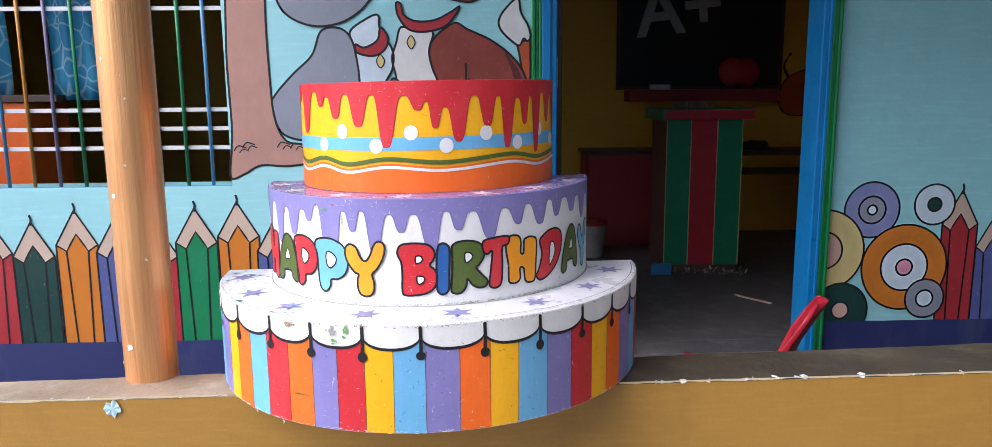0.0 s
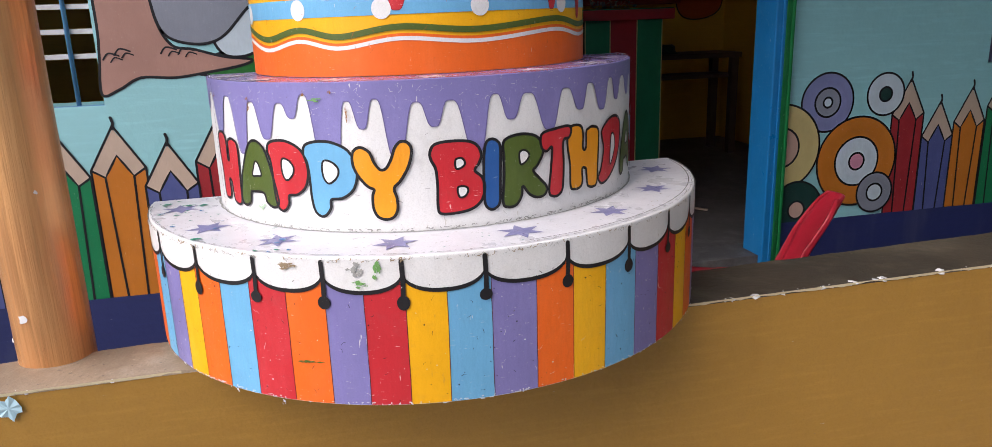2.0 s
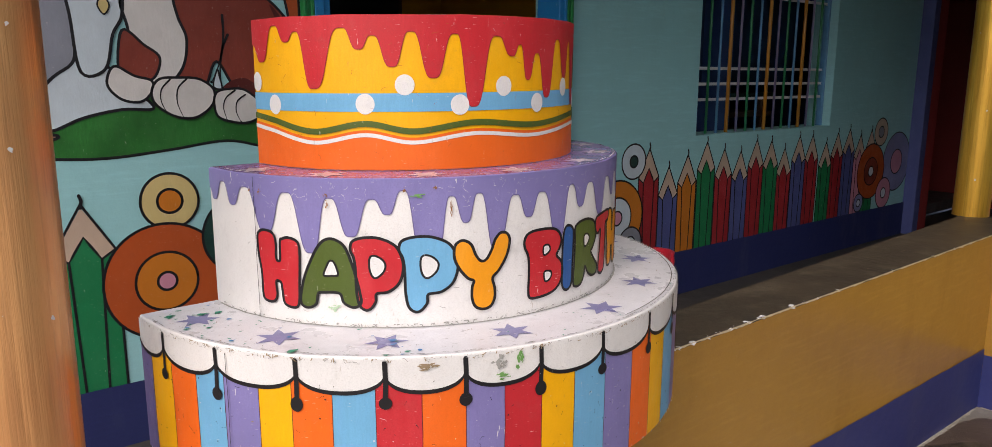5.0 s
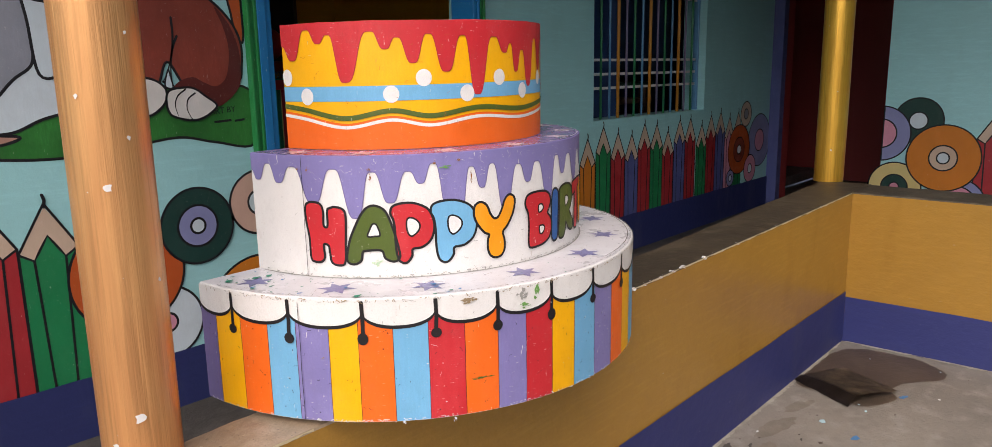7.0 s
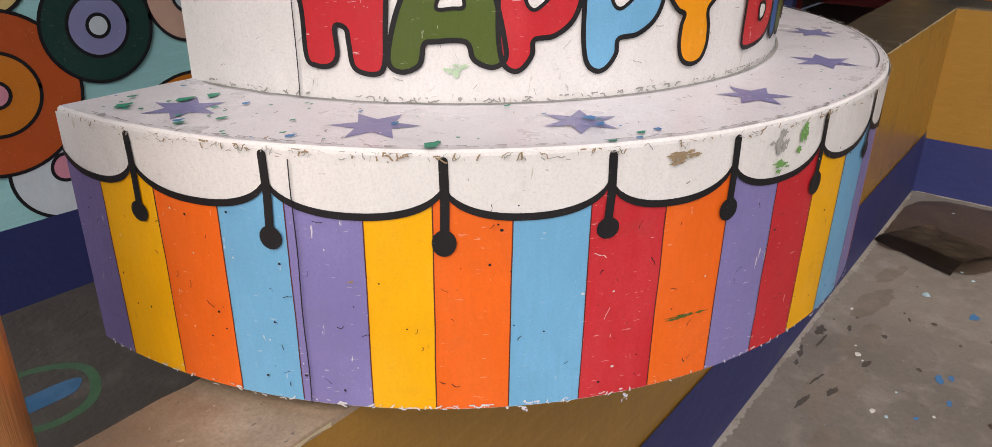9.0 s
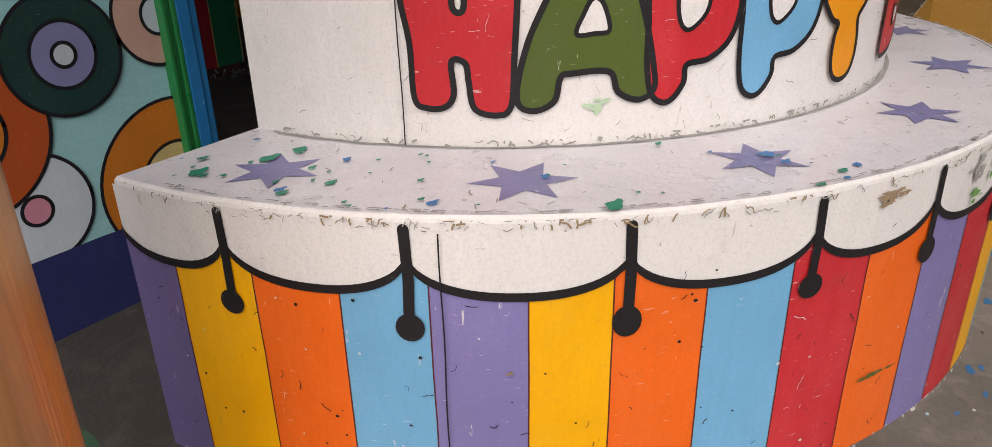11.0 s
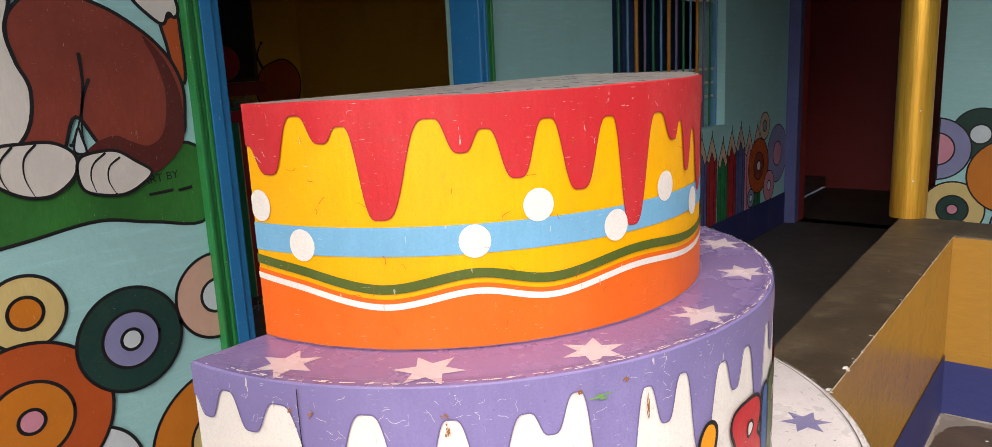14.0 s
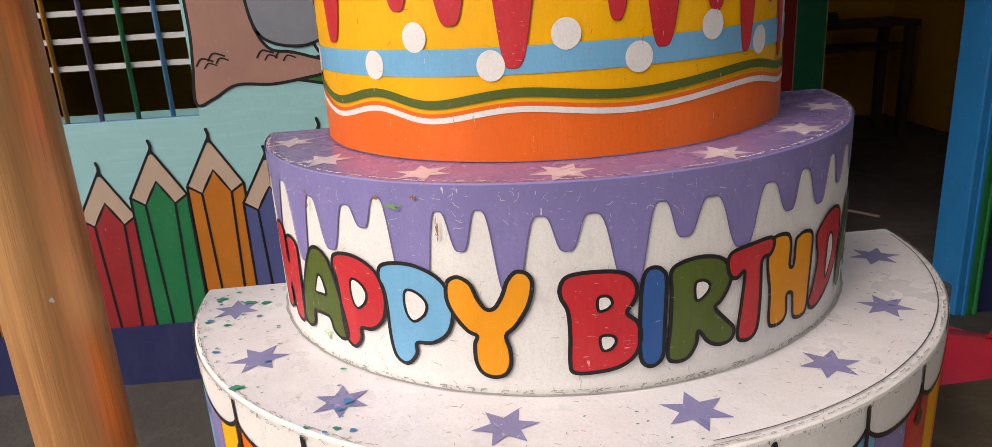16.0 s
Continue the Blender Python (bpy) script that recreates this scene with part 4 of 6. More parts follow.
# ---- wall paintings ----


def pencil(cx, tip, hw, base, mat, place, parent, k, lean=0.0):
    """A painted pencil: three facets, zigzag wood, drawn lead."""
    sh = tip - 0.165
    p = Paint(place, 0.0010 + 0.0014 * (k % 2), 0.0002)
    l, r = cx - hw, cx + hw
    f = 0.42 * hw
    zig = [(l, sh), (cx - f - 0.01, sh - 0.03), (cx, sh + 0.052), (cx + f + 0.01, sh - 0.03), (r, sh)]
    p.fill([(l, base), (r, base)] + zig[::-1], mat)
    p.fill([(cx, tip - 0.012)] + zig, M_BEIGE)
    w = 0.0085
    for path in (zig, [(l, base), (l, sh), (cx, tip)], [(r, base), (r, sh), (cx, tip)], [(cx - f - 0.01, sh - 0.03), (cx - f + 0.004, base)], [(cx + f + 0.01, sh - 0.03), (cx + f - 0.004, base)]):
        p.line(resample(path, 0.03), w, M_BLACK, caps=False)
    p.line([(cx, tip - 0.012), (cx + 0.004, tip + 0.012), (cx - 0.001, tip + 0.03)], 0.011, M_BLACK)
    p.done("painted_pencil", parent, "painted pencil with black outline")


def ring(cx, cz, r, mats, radii, place, parent, lift, lo=-9.0, hi=9.0):
    p = Paint(place, lift, 0.00025)
    for q, m in zip((r, *radii), mats):
        loop = [(min(max(u, lo), hi), v) for u, v in circle(cx, cz, q, 56, wob=0.006, seed=cx * 7)]
        p.fill(loop, m)
        p.line(loop, 0.0095, M_BLACK, closed=True)
    p.done("painted_ring", parent, "painted concentric rings with black outline")


for k, (x, z, m) in enumerate(((-1.2, 1.0, M_GREEN), (-1.0, 1.02, M_ORANGE), (-0.80, 0.99, M_RED), (-0.604, 0.973, M_DKGREEN), (-0.40, 1.026, M_ORANGE), (-0.215, 0.99, M_PURPLE),
                               (-0.03, 0.965, M_RED), (0.157, 1.03, M_GREEN), (0.355, 1.056, M_ORANGE), (0.537, 0.983, M_PURPLE), (0.73, 1.066, M_RED), (0.925, 1.045, M_GREEN))):
    pencil(x + 0.018, z - 0.022, 0.097, 0.355, m, on_back_wall, wall_back, k)
TIPS = [3.868, 4.045, 4.222, 4.405, 4.59, 4.767, 4.945, 5.117, 5.289, 5.471, 5.647, 5.84, 6.008, 6.18, 6.36, 6.53]
for k, (x, z, m) in enumerate(zip(TIPS, (1.060, 0.945, 1.005, 1.072, 1.02, 0.995, 1.06, 1.045, 0.985, 1.06, 1.058, 1.0, 1.06, 1.08, 1.03, 1.06),
                                  (M_RED, M_PURPLE, M_ORANGE, M_GREEN, M_RED, M_PURPLE, M_RED, M_GREEN, M_RED, M_PURPLE, M_RED, M_GREEN, M_RED, M_PURPLE, M_PINK, M_GREEN))):
    pencil(x - 0.008, z - 0.014, 0.088, 0.385, m, on_back_wall, wall_back, k)
for k, (y, z, m) in enumerate(((1.775, 1.112, M_RED), (1.577, 1.02, M_PURPLE), (1.38, 1.06, M_ORANGE), (1.18, 1.1, M_GREEN), (0.98, 1.04, M_RED), (0.78, 1.07, M_PURPLE))):
    pencil(y, z, 0.099, 0.40, m, on_side_wall, wall_side, k)

for k, (x, z, r, mats, radii) in enumerate((
        (1.231, 1.007, 0.100, (M_CREAM, M_ORANGE), (0.043,)), (1.33, 0.49, 0.145, (M_PALE, M_PINK), (0.038,)),
        (1.201, 0.716, 0.213, (M_RUST, M_ORANGE, M_PINK), (0.108, 0.033)), (1.77, 0.915, 0.135, (M_PEACH, M_PALE), (0.052,)),
        (1.489, 0.856, 0.152, (M_DKGREEN, M_LILAC, M_PALE), (0.083, 0.030)), (1.736, 0.448, 0.238, (M_ORANGE, M_CREAM, M_PALE), (0.112, 0.042)))):
    ring(x, z, r, mats, radii, on_back_wall, wall_back, 0.0030 + 0.0010 * k, hi=1.772)
for k, (x, z, r, mats, radii) in enumerate((
        (3.418, 0.957, 0.135, (M_LILAC, M_GREY, M_PALE), (0.066, 0.023)), (3.724, 0.980, 0.099, (M_PALE, M_DKGREEN), (0.033,)),
        (3.19, 0.760, 0.200, (M_CREAM, M_PEACH), (0.092,)), (3.29, 0.458, 0.136, (M_DKGREEN, M_PEACH), (0.042,)),
        (3.595, 0.671, 0.212, (M_ORANGE, M_PALE, M_PINK), (0.116, 0.040)), (3.709, 0.512, 0.097, (M_GREY, M_PALE), (0.042,)))):
    ring(x, z, r, mats, radii, on_back_wall, wall_back, 0.0030 + 0.0010 * k, lo=3.192)
for k, (x, z, r, mats, radii) in enumerate((
        (6.68, 1.02, 0.11, (M_BEIGE, M_GREY), (0.045,)), (6.99, 0.764, 0.24, (M_LILAC, M_PINK), (0.10,)),
        (6.556, 0.713, 0.22, (M_RUST, M_BROWN, M_PALE), (0.11, 0.04)), (6.80, 0.518, 0.125, (M_PINK, M_PALE), (0.042,)),
        (6.39, 0.475, 0.072, (M_LILAC, M_PALE), (0.03,)))):
    ring(x, z, r, mats, radii, on_back_wall, wall_back, 0.0030 + 0.0010 * k)
for k, (y, z, r, mats, radii) in enumerate((
        (2.23, 1.055, 0.155, (M_DKGREEN, M_PALE), (0.058,)), (2.46, 0.96, 0.19, (M_LILAC, M_PINK), (0.10,)),
        (1.965, 0.50, 0.18, (M_LILAC, M_PINK, M_WHITE), (0.125, 0.05)), (2.35, 0.588, 0.172, (M_CREAM, M_DKGREEN, M_PINK), (0.086, 0.032)),
        (2.06, 0.808, 0.226, (M_ORANGE, M_BEIGE, M_PALE), (0.086, 0.038)))):
    if k == 1:
        p = Paint(on_side_wall, 0.0040, 0.00025)
        for q, m in ((r, mats[0]), (radii[0], mats[1])):
            loop = [(min(u, 2.449), v) for u, v in circle(y, z, q, 56)]
            p.fill(loop, m)
            p.line(loop, 0.0095, M_BLACK, closed=True)
        p.done("painted_ring", wall_side, "painted concentric rings with black outline")
    else:
        ring(y, z, r, mats, radii, on_side_wall, wall_side, 0.0030 + 0.0010 * k)


def blob(name, pts, mat, lift, label, width=0.010, line=M_BLACK):
    loop = smooth_path(pts, closed=True, n=6)
    p = Paint(on_back_wall, lift, 0.0002)
    p.fill(loop, mat)
    p.line(loop, width, line, closed=True)
    p.done(name, wall_back, label)


# painted hill, tree and plain rounded figures
blob("painted_grass", [(0.57, 1.31), (0.7, 1.27), (0.82, 1.29), (1.0, 1.33), (1.2, 1.40), (1.5, 1.40), (1.77, 1.385), (1.775, 1.165), (1.6, 1.182), (1.45, 1.212), (1.25, 1.19),
                       (1.04, 1.172), (0.85, 1.182), (0.7, 1.21), (0.58, 1.235)], M_GRASS, 0.0010, "painted green grass bank")
blob("painted_tree", [(0.37, 2.7), (0.385, 2.1), (0.372, 1.7), (0.376, 1.4), (0.368, 1.28), (0.358, 1.15), (0.42, 1.165), (0.50, 1.205), (0.62, 1.20), (0.74, 1.215), (0.86, 1.235), (0.90, 1.255),
                      (0.80, 1.27), (0.70, 1.30), (0.62, 1.32), (0.575, 1.42), (0.562, 1.6), (0.558, 1.9), (0.575, 2.3), (0.60, 2.7)], M_TRUNK, 0.0018, "painted pink-brown tree trunk with roots")
for x, z in ((0.40, 1.285), (0.44, 1.30), (0.60, 1.30), (0.66, 1.295)):
    p = Paint(on_back_wall, 0.0030, 0.0001)
    p.line(smooth_path([(x - 0.02, z - 0.01), (x, z + 0.012), (x + 0.035, z + 0.002)]), 0.006, M_BLACK)
    p.line(smooth_path([(x + 0.005, z - 0.02), (x + 0.02, z - 0.004), (x + 0.045, z - 0.012)]), 0.005, M_BLACK)
    p.done("root_line", wall_back, "thin black brush line")
blob("painted_shape", [(0.80, 1.28), (0.77, 1.36), (0.84, 1.46), (0.95, 1.50), (1.08, 1.47), (1.17, 1.38), (1.20, 1.335), (1.10, 1.335), (0.98, 1.31), (0.88, 1.27)], M_PALE, 0.0030, "plain pale rounded painted shape")
blob("painted_shape", [(0.6, 1.36), (0.567, 1.48), (0.582, 1.528), (0.669, 1.623), (0.759, 1.707), (0.802, 1.81), (0.87, 1.829), (0.926, 1.8), (0.961, 1.716), (0.971, 1.592), (0.967, 1.496), (0.9, 1.44), (0.8, 1.34), (0.7, 1.32)], M_GREY, 0.0036, "plain grey rounded painted shape")
blob("painted_shape", [(0.64, 1.90), (0.60, 2.05), (0.68, 2.22), (0.85, 2.26), (1.02, 2.16), (1.05, 1.99), (0.94, 1.87), (0.78, 1.835)], M_GREY, 0.0042, "plain grey rounded painted shape")
blob("painted_shape", [(0.936, 1.81), (1, 1.86), (1.063, 1.884), (1.07, 1.828), (1.098, 1.781), (1.129, 1.715), (1.122, 1.639), (1.091, 1.582), (1.06, 1.47), (0.985, 1.46), (0.968, 1.64), (0.952, 1.744)], M_PALE, 0.0044, "plain pale painted oval")
blob("painted_shape", [(1.3, 1.36), (1.29, 1.6), (1.293, 1.695), (1.309, 1.77), (1.407, 1.845), (1.474, 1.816), (1.57, 1.773), (1.657, 1.711), (1.715, 1.644), (1.744, 1.567), (1.74, 1.48), (1.72, 1.42), (1.62, 1.38), (1.5, 1.4), (1.43, 1.5), (1.38, 1.4)], M_BROWN, 0.0036, "plain chestnut rounded painted shape")
blob("painted_shape", [(1.166, 1.827), (1.223, 1.818), (1.31, 1.808), (1.293, 1.723), (1.306, 1.647), (1.33, 1.57), (1.3, 1.46), (1.19, 1.38), (1.12, 1.44), (1.14, 1.591), (1.123, 1.686), (1.145, 1.762)], M_WHITE, 0.0042, "plain white painted oval")
blob("painted_shape", [(1.14, 2.08), (1.12, 2.22), (1.3, 2.34), (1.55, 2.3), (1.62, 2.12), (1.52, 1.95), (1.36, 1.96), (1.22, 2.0)], M_BROWN, 0.0048, "plain chestnut rounded painted shape")
blob("painted_shape", [(1.7, 1.755), (1.73, 1.765), (1.755, 1.775), (1.758, 1.7), (1.758, 1.6), (1.745, 1.575), (1.72, 1.635), (1.71, 1.692)], M_RUST, 0.0030, "plain rust painted shape")
blob("painted_shape", [(1.614, 1.853), (1.638, 1.90), (1.70, 1.955), (1.716, 1.89), (1.745, 1.84), (1.758, 1.80), (1.757, 1.775), (1.744, 1.763), (1.728, 1.775), (1.706, 1.744), (1.657, 1.778), (1.623, 1.816)], M_WHITE, 0.0034, "plain white painted wedge")
blob("painted_band", [(1.148, 1.934), (1.158, 1.874), (1.204, 1.818), (1.281, 1.808), (1.368, 1.831), (1.417, 1.882), (1.435, 1.919), (1.398, 1.896), (1.32, 1.859), (1.234, 1.855), (1.182, 1.883), (1.169, 1.93)], M_RED, 0.0054, "plain red painted band")
blob("painted_band", [(0.958, 1.753), (1, 1.739), (1.059, 1.772), (1.075, 1.828), (1.107, 1.781), (1.091, 1.729), (1.037, 1.701), (0.966, 1.716)], M_RED, 0.0050, "plain red painted band")
for x, z in ((1.07, 1.677), (1.212, 1.761)):
    blob("painted_diamond", [(x - 0.018, z), (x, z - 0.03), (x + 0.018, z), (x, z + 0.03)], M_CREAM, 0.0062, "small ochre painted diamond", 0.005)
blob("painted_shape", [(1.10, 1.45), (1.12, 1.598), (1.187, 1.552), (1.235, 1.509), (1.21, 1.44), (1.147, 1.428)], M_BROWN, 0.0046, "plain chestnut painted shape", 0.009)
blob("painted_shape", [(1.642, 1.71), (1.696, 1.644), (1.728, 1.56), (1.733, 1.481), (1.717, 1.394), (1.626, 1.325), (1.571, 1.366), (1.509, 1.402), (1.448, 1.403), (1.48, 1.429), (1.529, 1.439), (1.567, 1.42),
                       (1.616, 1.402), (1.66, 1.426), (1.682, 1.481), (1.689, 1.559), (1.67, 1.643)], M_MAROON, 0.0042, "dark maroon painted crescent", 0.003, M_MAROON)
blob("painted_shape", [(1.43, 1.47), (1.413, 1.411), (1.443, 1.403), (1.437, 1.444)], M_PALE, 0.0044, "small pale painted wedge", 0.006)
for pts in (((1.46, 1.663), (1.46, 1.591), (1.446, 1.517), (1.428, 1.465), (1.407, 1.426)), ((1.476, 1.595), (1.457, 1.554), (1.444, 1.495), (1.440, 1.444), (1.446, 1.403))):
    p = Paint(on_back_wall, 0.0052, 0.0001)
    p.line(smooth_path(list(pts)), 0.010, M_BLACK, taper=True)
    p.done("fold_line", wall_back, "thin black brush line")
PAWS = (([(1.086, 1.479), (1.147, 1.448), (1.202, 1.431), (1.200, 1.393), (1.161, 1.36), (1.10, 1.37), (1.06, 1.42)], ()),
        ([(1.20, 1.40), (1.228, 1.437), (1.287, 1.442), (1.362, 1.437), (1.412, 1.40), (1.405, 1.346), (1.353, 1.305), (1.30, 1.300), (1.25, 1.318), (1.206, 1.355)],
         (((1.262, 1.435), (1.232, 1.402), (1.228, 1.36), (1.246, 1.318)), ((1.318, 1.436), (1.288, 1.405), (1.282, 1.355), (1.300, 1.302)))),
        ([(1.411, 1.356), (1.426, 1.392), (1.478, 1.402), (1.525, 1.398), (1.571, 1.366), (1.615, 1.329), (1.581, 1.296), (1.53, 1.276), (1.474, 1.281), (1.422, 1.303)],
         (((1.489, 1.395), (1.455, 1.369), (1.444, 1.332), (1.455, 1.286)), ((1.527, 1.379), (1.497, 1.357), (1.49, 1.319), (1.506, 1.28)))))
for k, (pts, toes) in enumerate(PAWS):
    blob("painted_shape", pts, M_WHITE, 0.0056 + 0.0006 * k, "plain white rounded painted shape", 0.009)
    for toe in toes:
        p = Paint(on_back_wall, 0.0066 + 0.0006 * k, 0.0001)
        p.line(smooth_path(list(toe)), 0.007, M_BLACK, taper=True)
        p.done("fold_line", wall_back, "thin black brush line")


def text_mesh(name, body, size, m, mat, parent, label="", bold=0.0):
    cu = bpy.data.curves.new(name, "FONT")
    cu.body, cu.size, cu.offset = body, size, bold
    tmp = bpy.data.objects.new(name, cu)
    me = bpy.data.meshes.new_from_object(tmp)
    bpy.data.objects.remove(tmp)
    me.materials.clear()
    me.materials.append(mat)
    ob = new(name, me)
    ob.matrix_world = m
    return under(ob, parent, label)


UPRIGHT = Matrix.Rotation(radians(90), 4, "X")
text_mesh("painted_words", "ART BY", 0.034, Matrix.Translation((1.585, 3.7972, 1.292)) @ UPRIGHT @ Matrix.Rotation(radians(4), 4, "Z"), M_BLACK, wall_back, "small dark painted words")
p = Paint(on_back_wall, 0.0028, 0.0001)
for a, b in ((1.60, 1.675), (1.69, 1.735)):
    p.line([(a, 1.262), (b, 1.266)], 0.009, M_BLACK, caps=False)
p.done("painted_bars", wall_back, "small dark painted bars")

# ---- wear on the cake ----
rng = random.Random(11)
p = Paint(on_top(Z1), 0.0018, 0.00002)
for i in range(70):
    a = radians(rng.choice([rng.uniform(-178, -150), rng.uniform(-178, -120), rng.uniform(-178, -5)]))
    rr = rng.uniform(0.465, 0.582)
    s = rng.choice([0.0015, 0.002, 0.0025, 0.003, 0.004, 0.007]) if math.degrees(a) < -120 else 0.0016
    p.fill([(BOT[0] + rr * math.cos(a) + s * (1.2 + 0.4 * math.sin(2 * t + i)) * math.cos(t), BOT[1] + rr * math.sin(a) + s * (0.8 + 0.3 * math.cos(3 * t)) * math.sin(t))
            for t in (j * math.pi / 6 for j in range(12))], PAINTGREEN if i % 5 else PAINTBLUE)
tagged(p.done("paint_splash", cake, "green and blue paint splashes"), kind="stuff")


def smear(c, a, z, da, dz, mat, lift, name, label, seed, n=3):
    """Ragged dabs of paint or wear, thinning outwards."""
    r2 = random.Random(seed)
    p = drum_paint(c, lift, 0.00002)
    for i in range(n * 4):
        u, v = a + max(-1.3, min(1.3, r2.gauss(0, 0.5))) * da, z + max(-1.3, min(1.3, r2.gauss(0, 0.5))) * dz
        ph, ku, kv = r2.uniform(0, 6), da * r2.uniform(0.12, 0.42), dz * r2.uniform(0.12, 0.42)
        p.fill([(u + ku * (1 + 0.45 * math.sin(3 * t + ph)) * math.cos(t), v + kv * (1 + 0.45 * math.sin(4 * t + ph)) * math.sin(t)) for t in (j * math.pi / 6 for j in range(12))], mat)
    tagged(p.done(name, cake, label), kind="stuff")


CRUST = cement_mat("lime_crust", (0.42, 0.39, 0.35), (0.25, 0.23, 0.2), (0.55, 0.52, 0.48), big=6.0)
RUST = plain_mat("rust_stain", (0.30, 0.13, 0.04), 0.8)
SCUFF = plain_mat("bare_wood_scuff", (0.30, 0.22, 0.13), 0.8)
GREYSCUFF = plain_mat("grey_scuff", (0.33, 0.33, 0.31), 0.8)
GREENSMEAR = plain_mat("green_smear", (0.16, 0.36, 0.10), 0.6)
smear(BOT, -120.71, 1.0195, 1.6, 0.005, SCUFF, 0.0040, "scuff", "bare wood scuff", 1, 5)
smear(BOT, -109.54, 1.0156, 0.9, 0.009, GREYSCUFF, 0.0040, "scuff", "grey scuff", 2, 5)
smear(BOT, -106.27, 1.0156, 0.6, 0.012, GREENSMEAR, 0.0040, "smear", "green smear", 3, 4)
smear(BOT, -108.75, 0.9912, 1.0, 0.005, GREENSMEAR, 0.0040, "smear", "green smear", 4, 4)
smear(BOT, -118.2, 0.8572, 1.8, 0.0035, OLIVE, 0.0030, "smear", "olive smear", 5, 3)
smear(BOT, -133.43, 0.7845, 0.5, 0.006, FLAKE, 0.0030, "chip", "white chip", 6, 2)
smear(BOT, -123.71, 0.7795, 0.4, 0.005, FLAKE, 0.0030, "chip", "white chip", 16, 2)
smear(BOT, -148.47, 0.9154, 0.4, 0.002, SCUFF, 0.0030, "scuff", "brown scuff", 7, 3)
for a, z, s in ((-161.49, 1.2616, 7), (-158.5, 1.2606, 8), (-141.33, 1.2616, 9), (-124.4, 1.2714, 10), (-118.01, 1.2734, 12)):
    smear(MID, a, z, 0.45, 0.0035, RUST, 0.0040, "rust_spot", "rust spot", s, 3)
smear(MID, -121.61, 1.2616, 1.6, 0.003, GREENSMEAR, 0.0040, "smear", "faint green smear", 13, 3)
smear(MID, -114.52, 1.2352, 0.25, 0.016, RUST, 0.0040, "rust_streak", "rust streak", 14, 3)
smear(MID, -141.22, 1.245, 0.3, 0.008, RUST, 0.0040, "rust_streak", "rust streak", 15, 2)
smear(MID, -140.37, 1.0689, 1.2, 0.006, plain_mat("pale_green_smear", (0.45, 0.62, 0.42), 0.6), 0.0018, "smear", "pale green smear", 17, 3)
for c, a, z0, z1 in ((MID, -160.16, Z1 + 0.002, Z2 - 0.004), (BOT, -152.91, Z0 + 0.002, 1.025)):
    p = drum_paint(c, 0.0042, 0.0001)
    p.line([(a + 0.05 * math.sin(i), z0 + (z1 - z0) * i / 12) for i in range(13)], 0.0011, M_BLACK, caps=False)
    p.done("board_joint", cake, "dark joint between the boards")
# nail heads and dark nicks on the stripes
p = drum_paint(BOT, 0.0030, 0.00002)
for i in range(130):
    a, z, s = rng.uniform(-178, -20), rng.uniform(0.79, 0.99), rng.choice([0.0006, 0.0008, 0.001, 0.0014])
    p.fill([(a + s * 95 * rng.uniform(0.7, 1.6) * math.cos(t), z + s * math.sin(t)) for t in (j * math.pi / 3 for j in range(6))], BLACK if i % 3 else FLAKE)
tagged(p.done("nick", cake, "small dark nicks and nail marks"), kind="stuff")
# rough, dirty line where the tiers meet, and the lifted rims
for c, z, nm in ((MID, Z1, "caulk"), (UP, Z2, "caulk")):
    p = Paint(on_top(z), 0.0012, 0.0001)
    path = [(c[0] + (c[2] + 0.003 + 0.0025 * noise.noise((a * 0.3, z, 0))) * math.cos(radians(a)), c[1] + (c[2] + 0.003) * math.sin(radians(a))) for a in range(-177, -2)]
    p.line(path, 0.0035, GREYSCUFF if c is MID else PLUM, caps=False)
    p.done(nm, cake, "grimy joint line")
for c, z, m in ((BOT, Z1, GREYSCUFF), (MID, Z2, WHITE)):
    p = Paint(on_top(z), 0.0022, 0.0000)
    for i in range(300 if c is BOT else 220):
        a = radians(rng.uniform(-177, -3))
        r0 = c[2] - rng.uniform(0.0035, 0.008)
        l = rng.uniform(0.002, 0.010)
        b = a + l / c[2]
        p.quads([[(c[0] + r0 * math.cos(a), c[1] + r0 * math.sin(a)), (c[0] + r0 * math.cos(b), c[1] + r0 * math.sin(b))],
                 [(c[0] + (r0 + 0.0013) * math.cos(a), c[1] + (r0 + 0.0013) * math.sin(a)), (c[0] + (r0 + 0.0013) * math.cos(b), c[1] + (r0 + 0.0013) * math.sin(b))]], m)
    tagged(p.done("rim_wear", cake, "frayed paint along the rim"), kind="stuff")



for c, z, m, w in ((BOT, Z1, GRIME, 0.0016), (MID, Z2, PLUM, 0.0012)):
    p = Paint(on_top(z), 0.0026, 0.0)
    p.line([(c[0] + (c[2] - 0.0125 + 0.0012 * noise.noise((a * 0.2, z, 0))) * math.cos(radians(a)), c[1] + (c[2] - 0.0125) * math.sin(radians(a))) for a in range(-82 if c is BOT else -176, -3)], w, m, caps=False)
    p.done("rim_seam", cake, "dark seam line inside the rim")


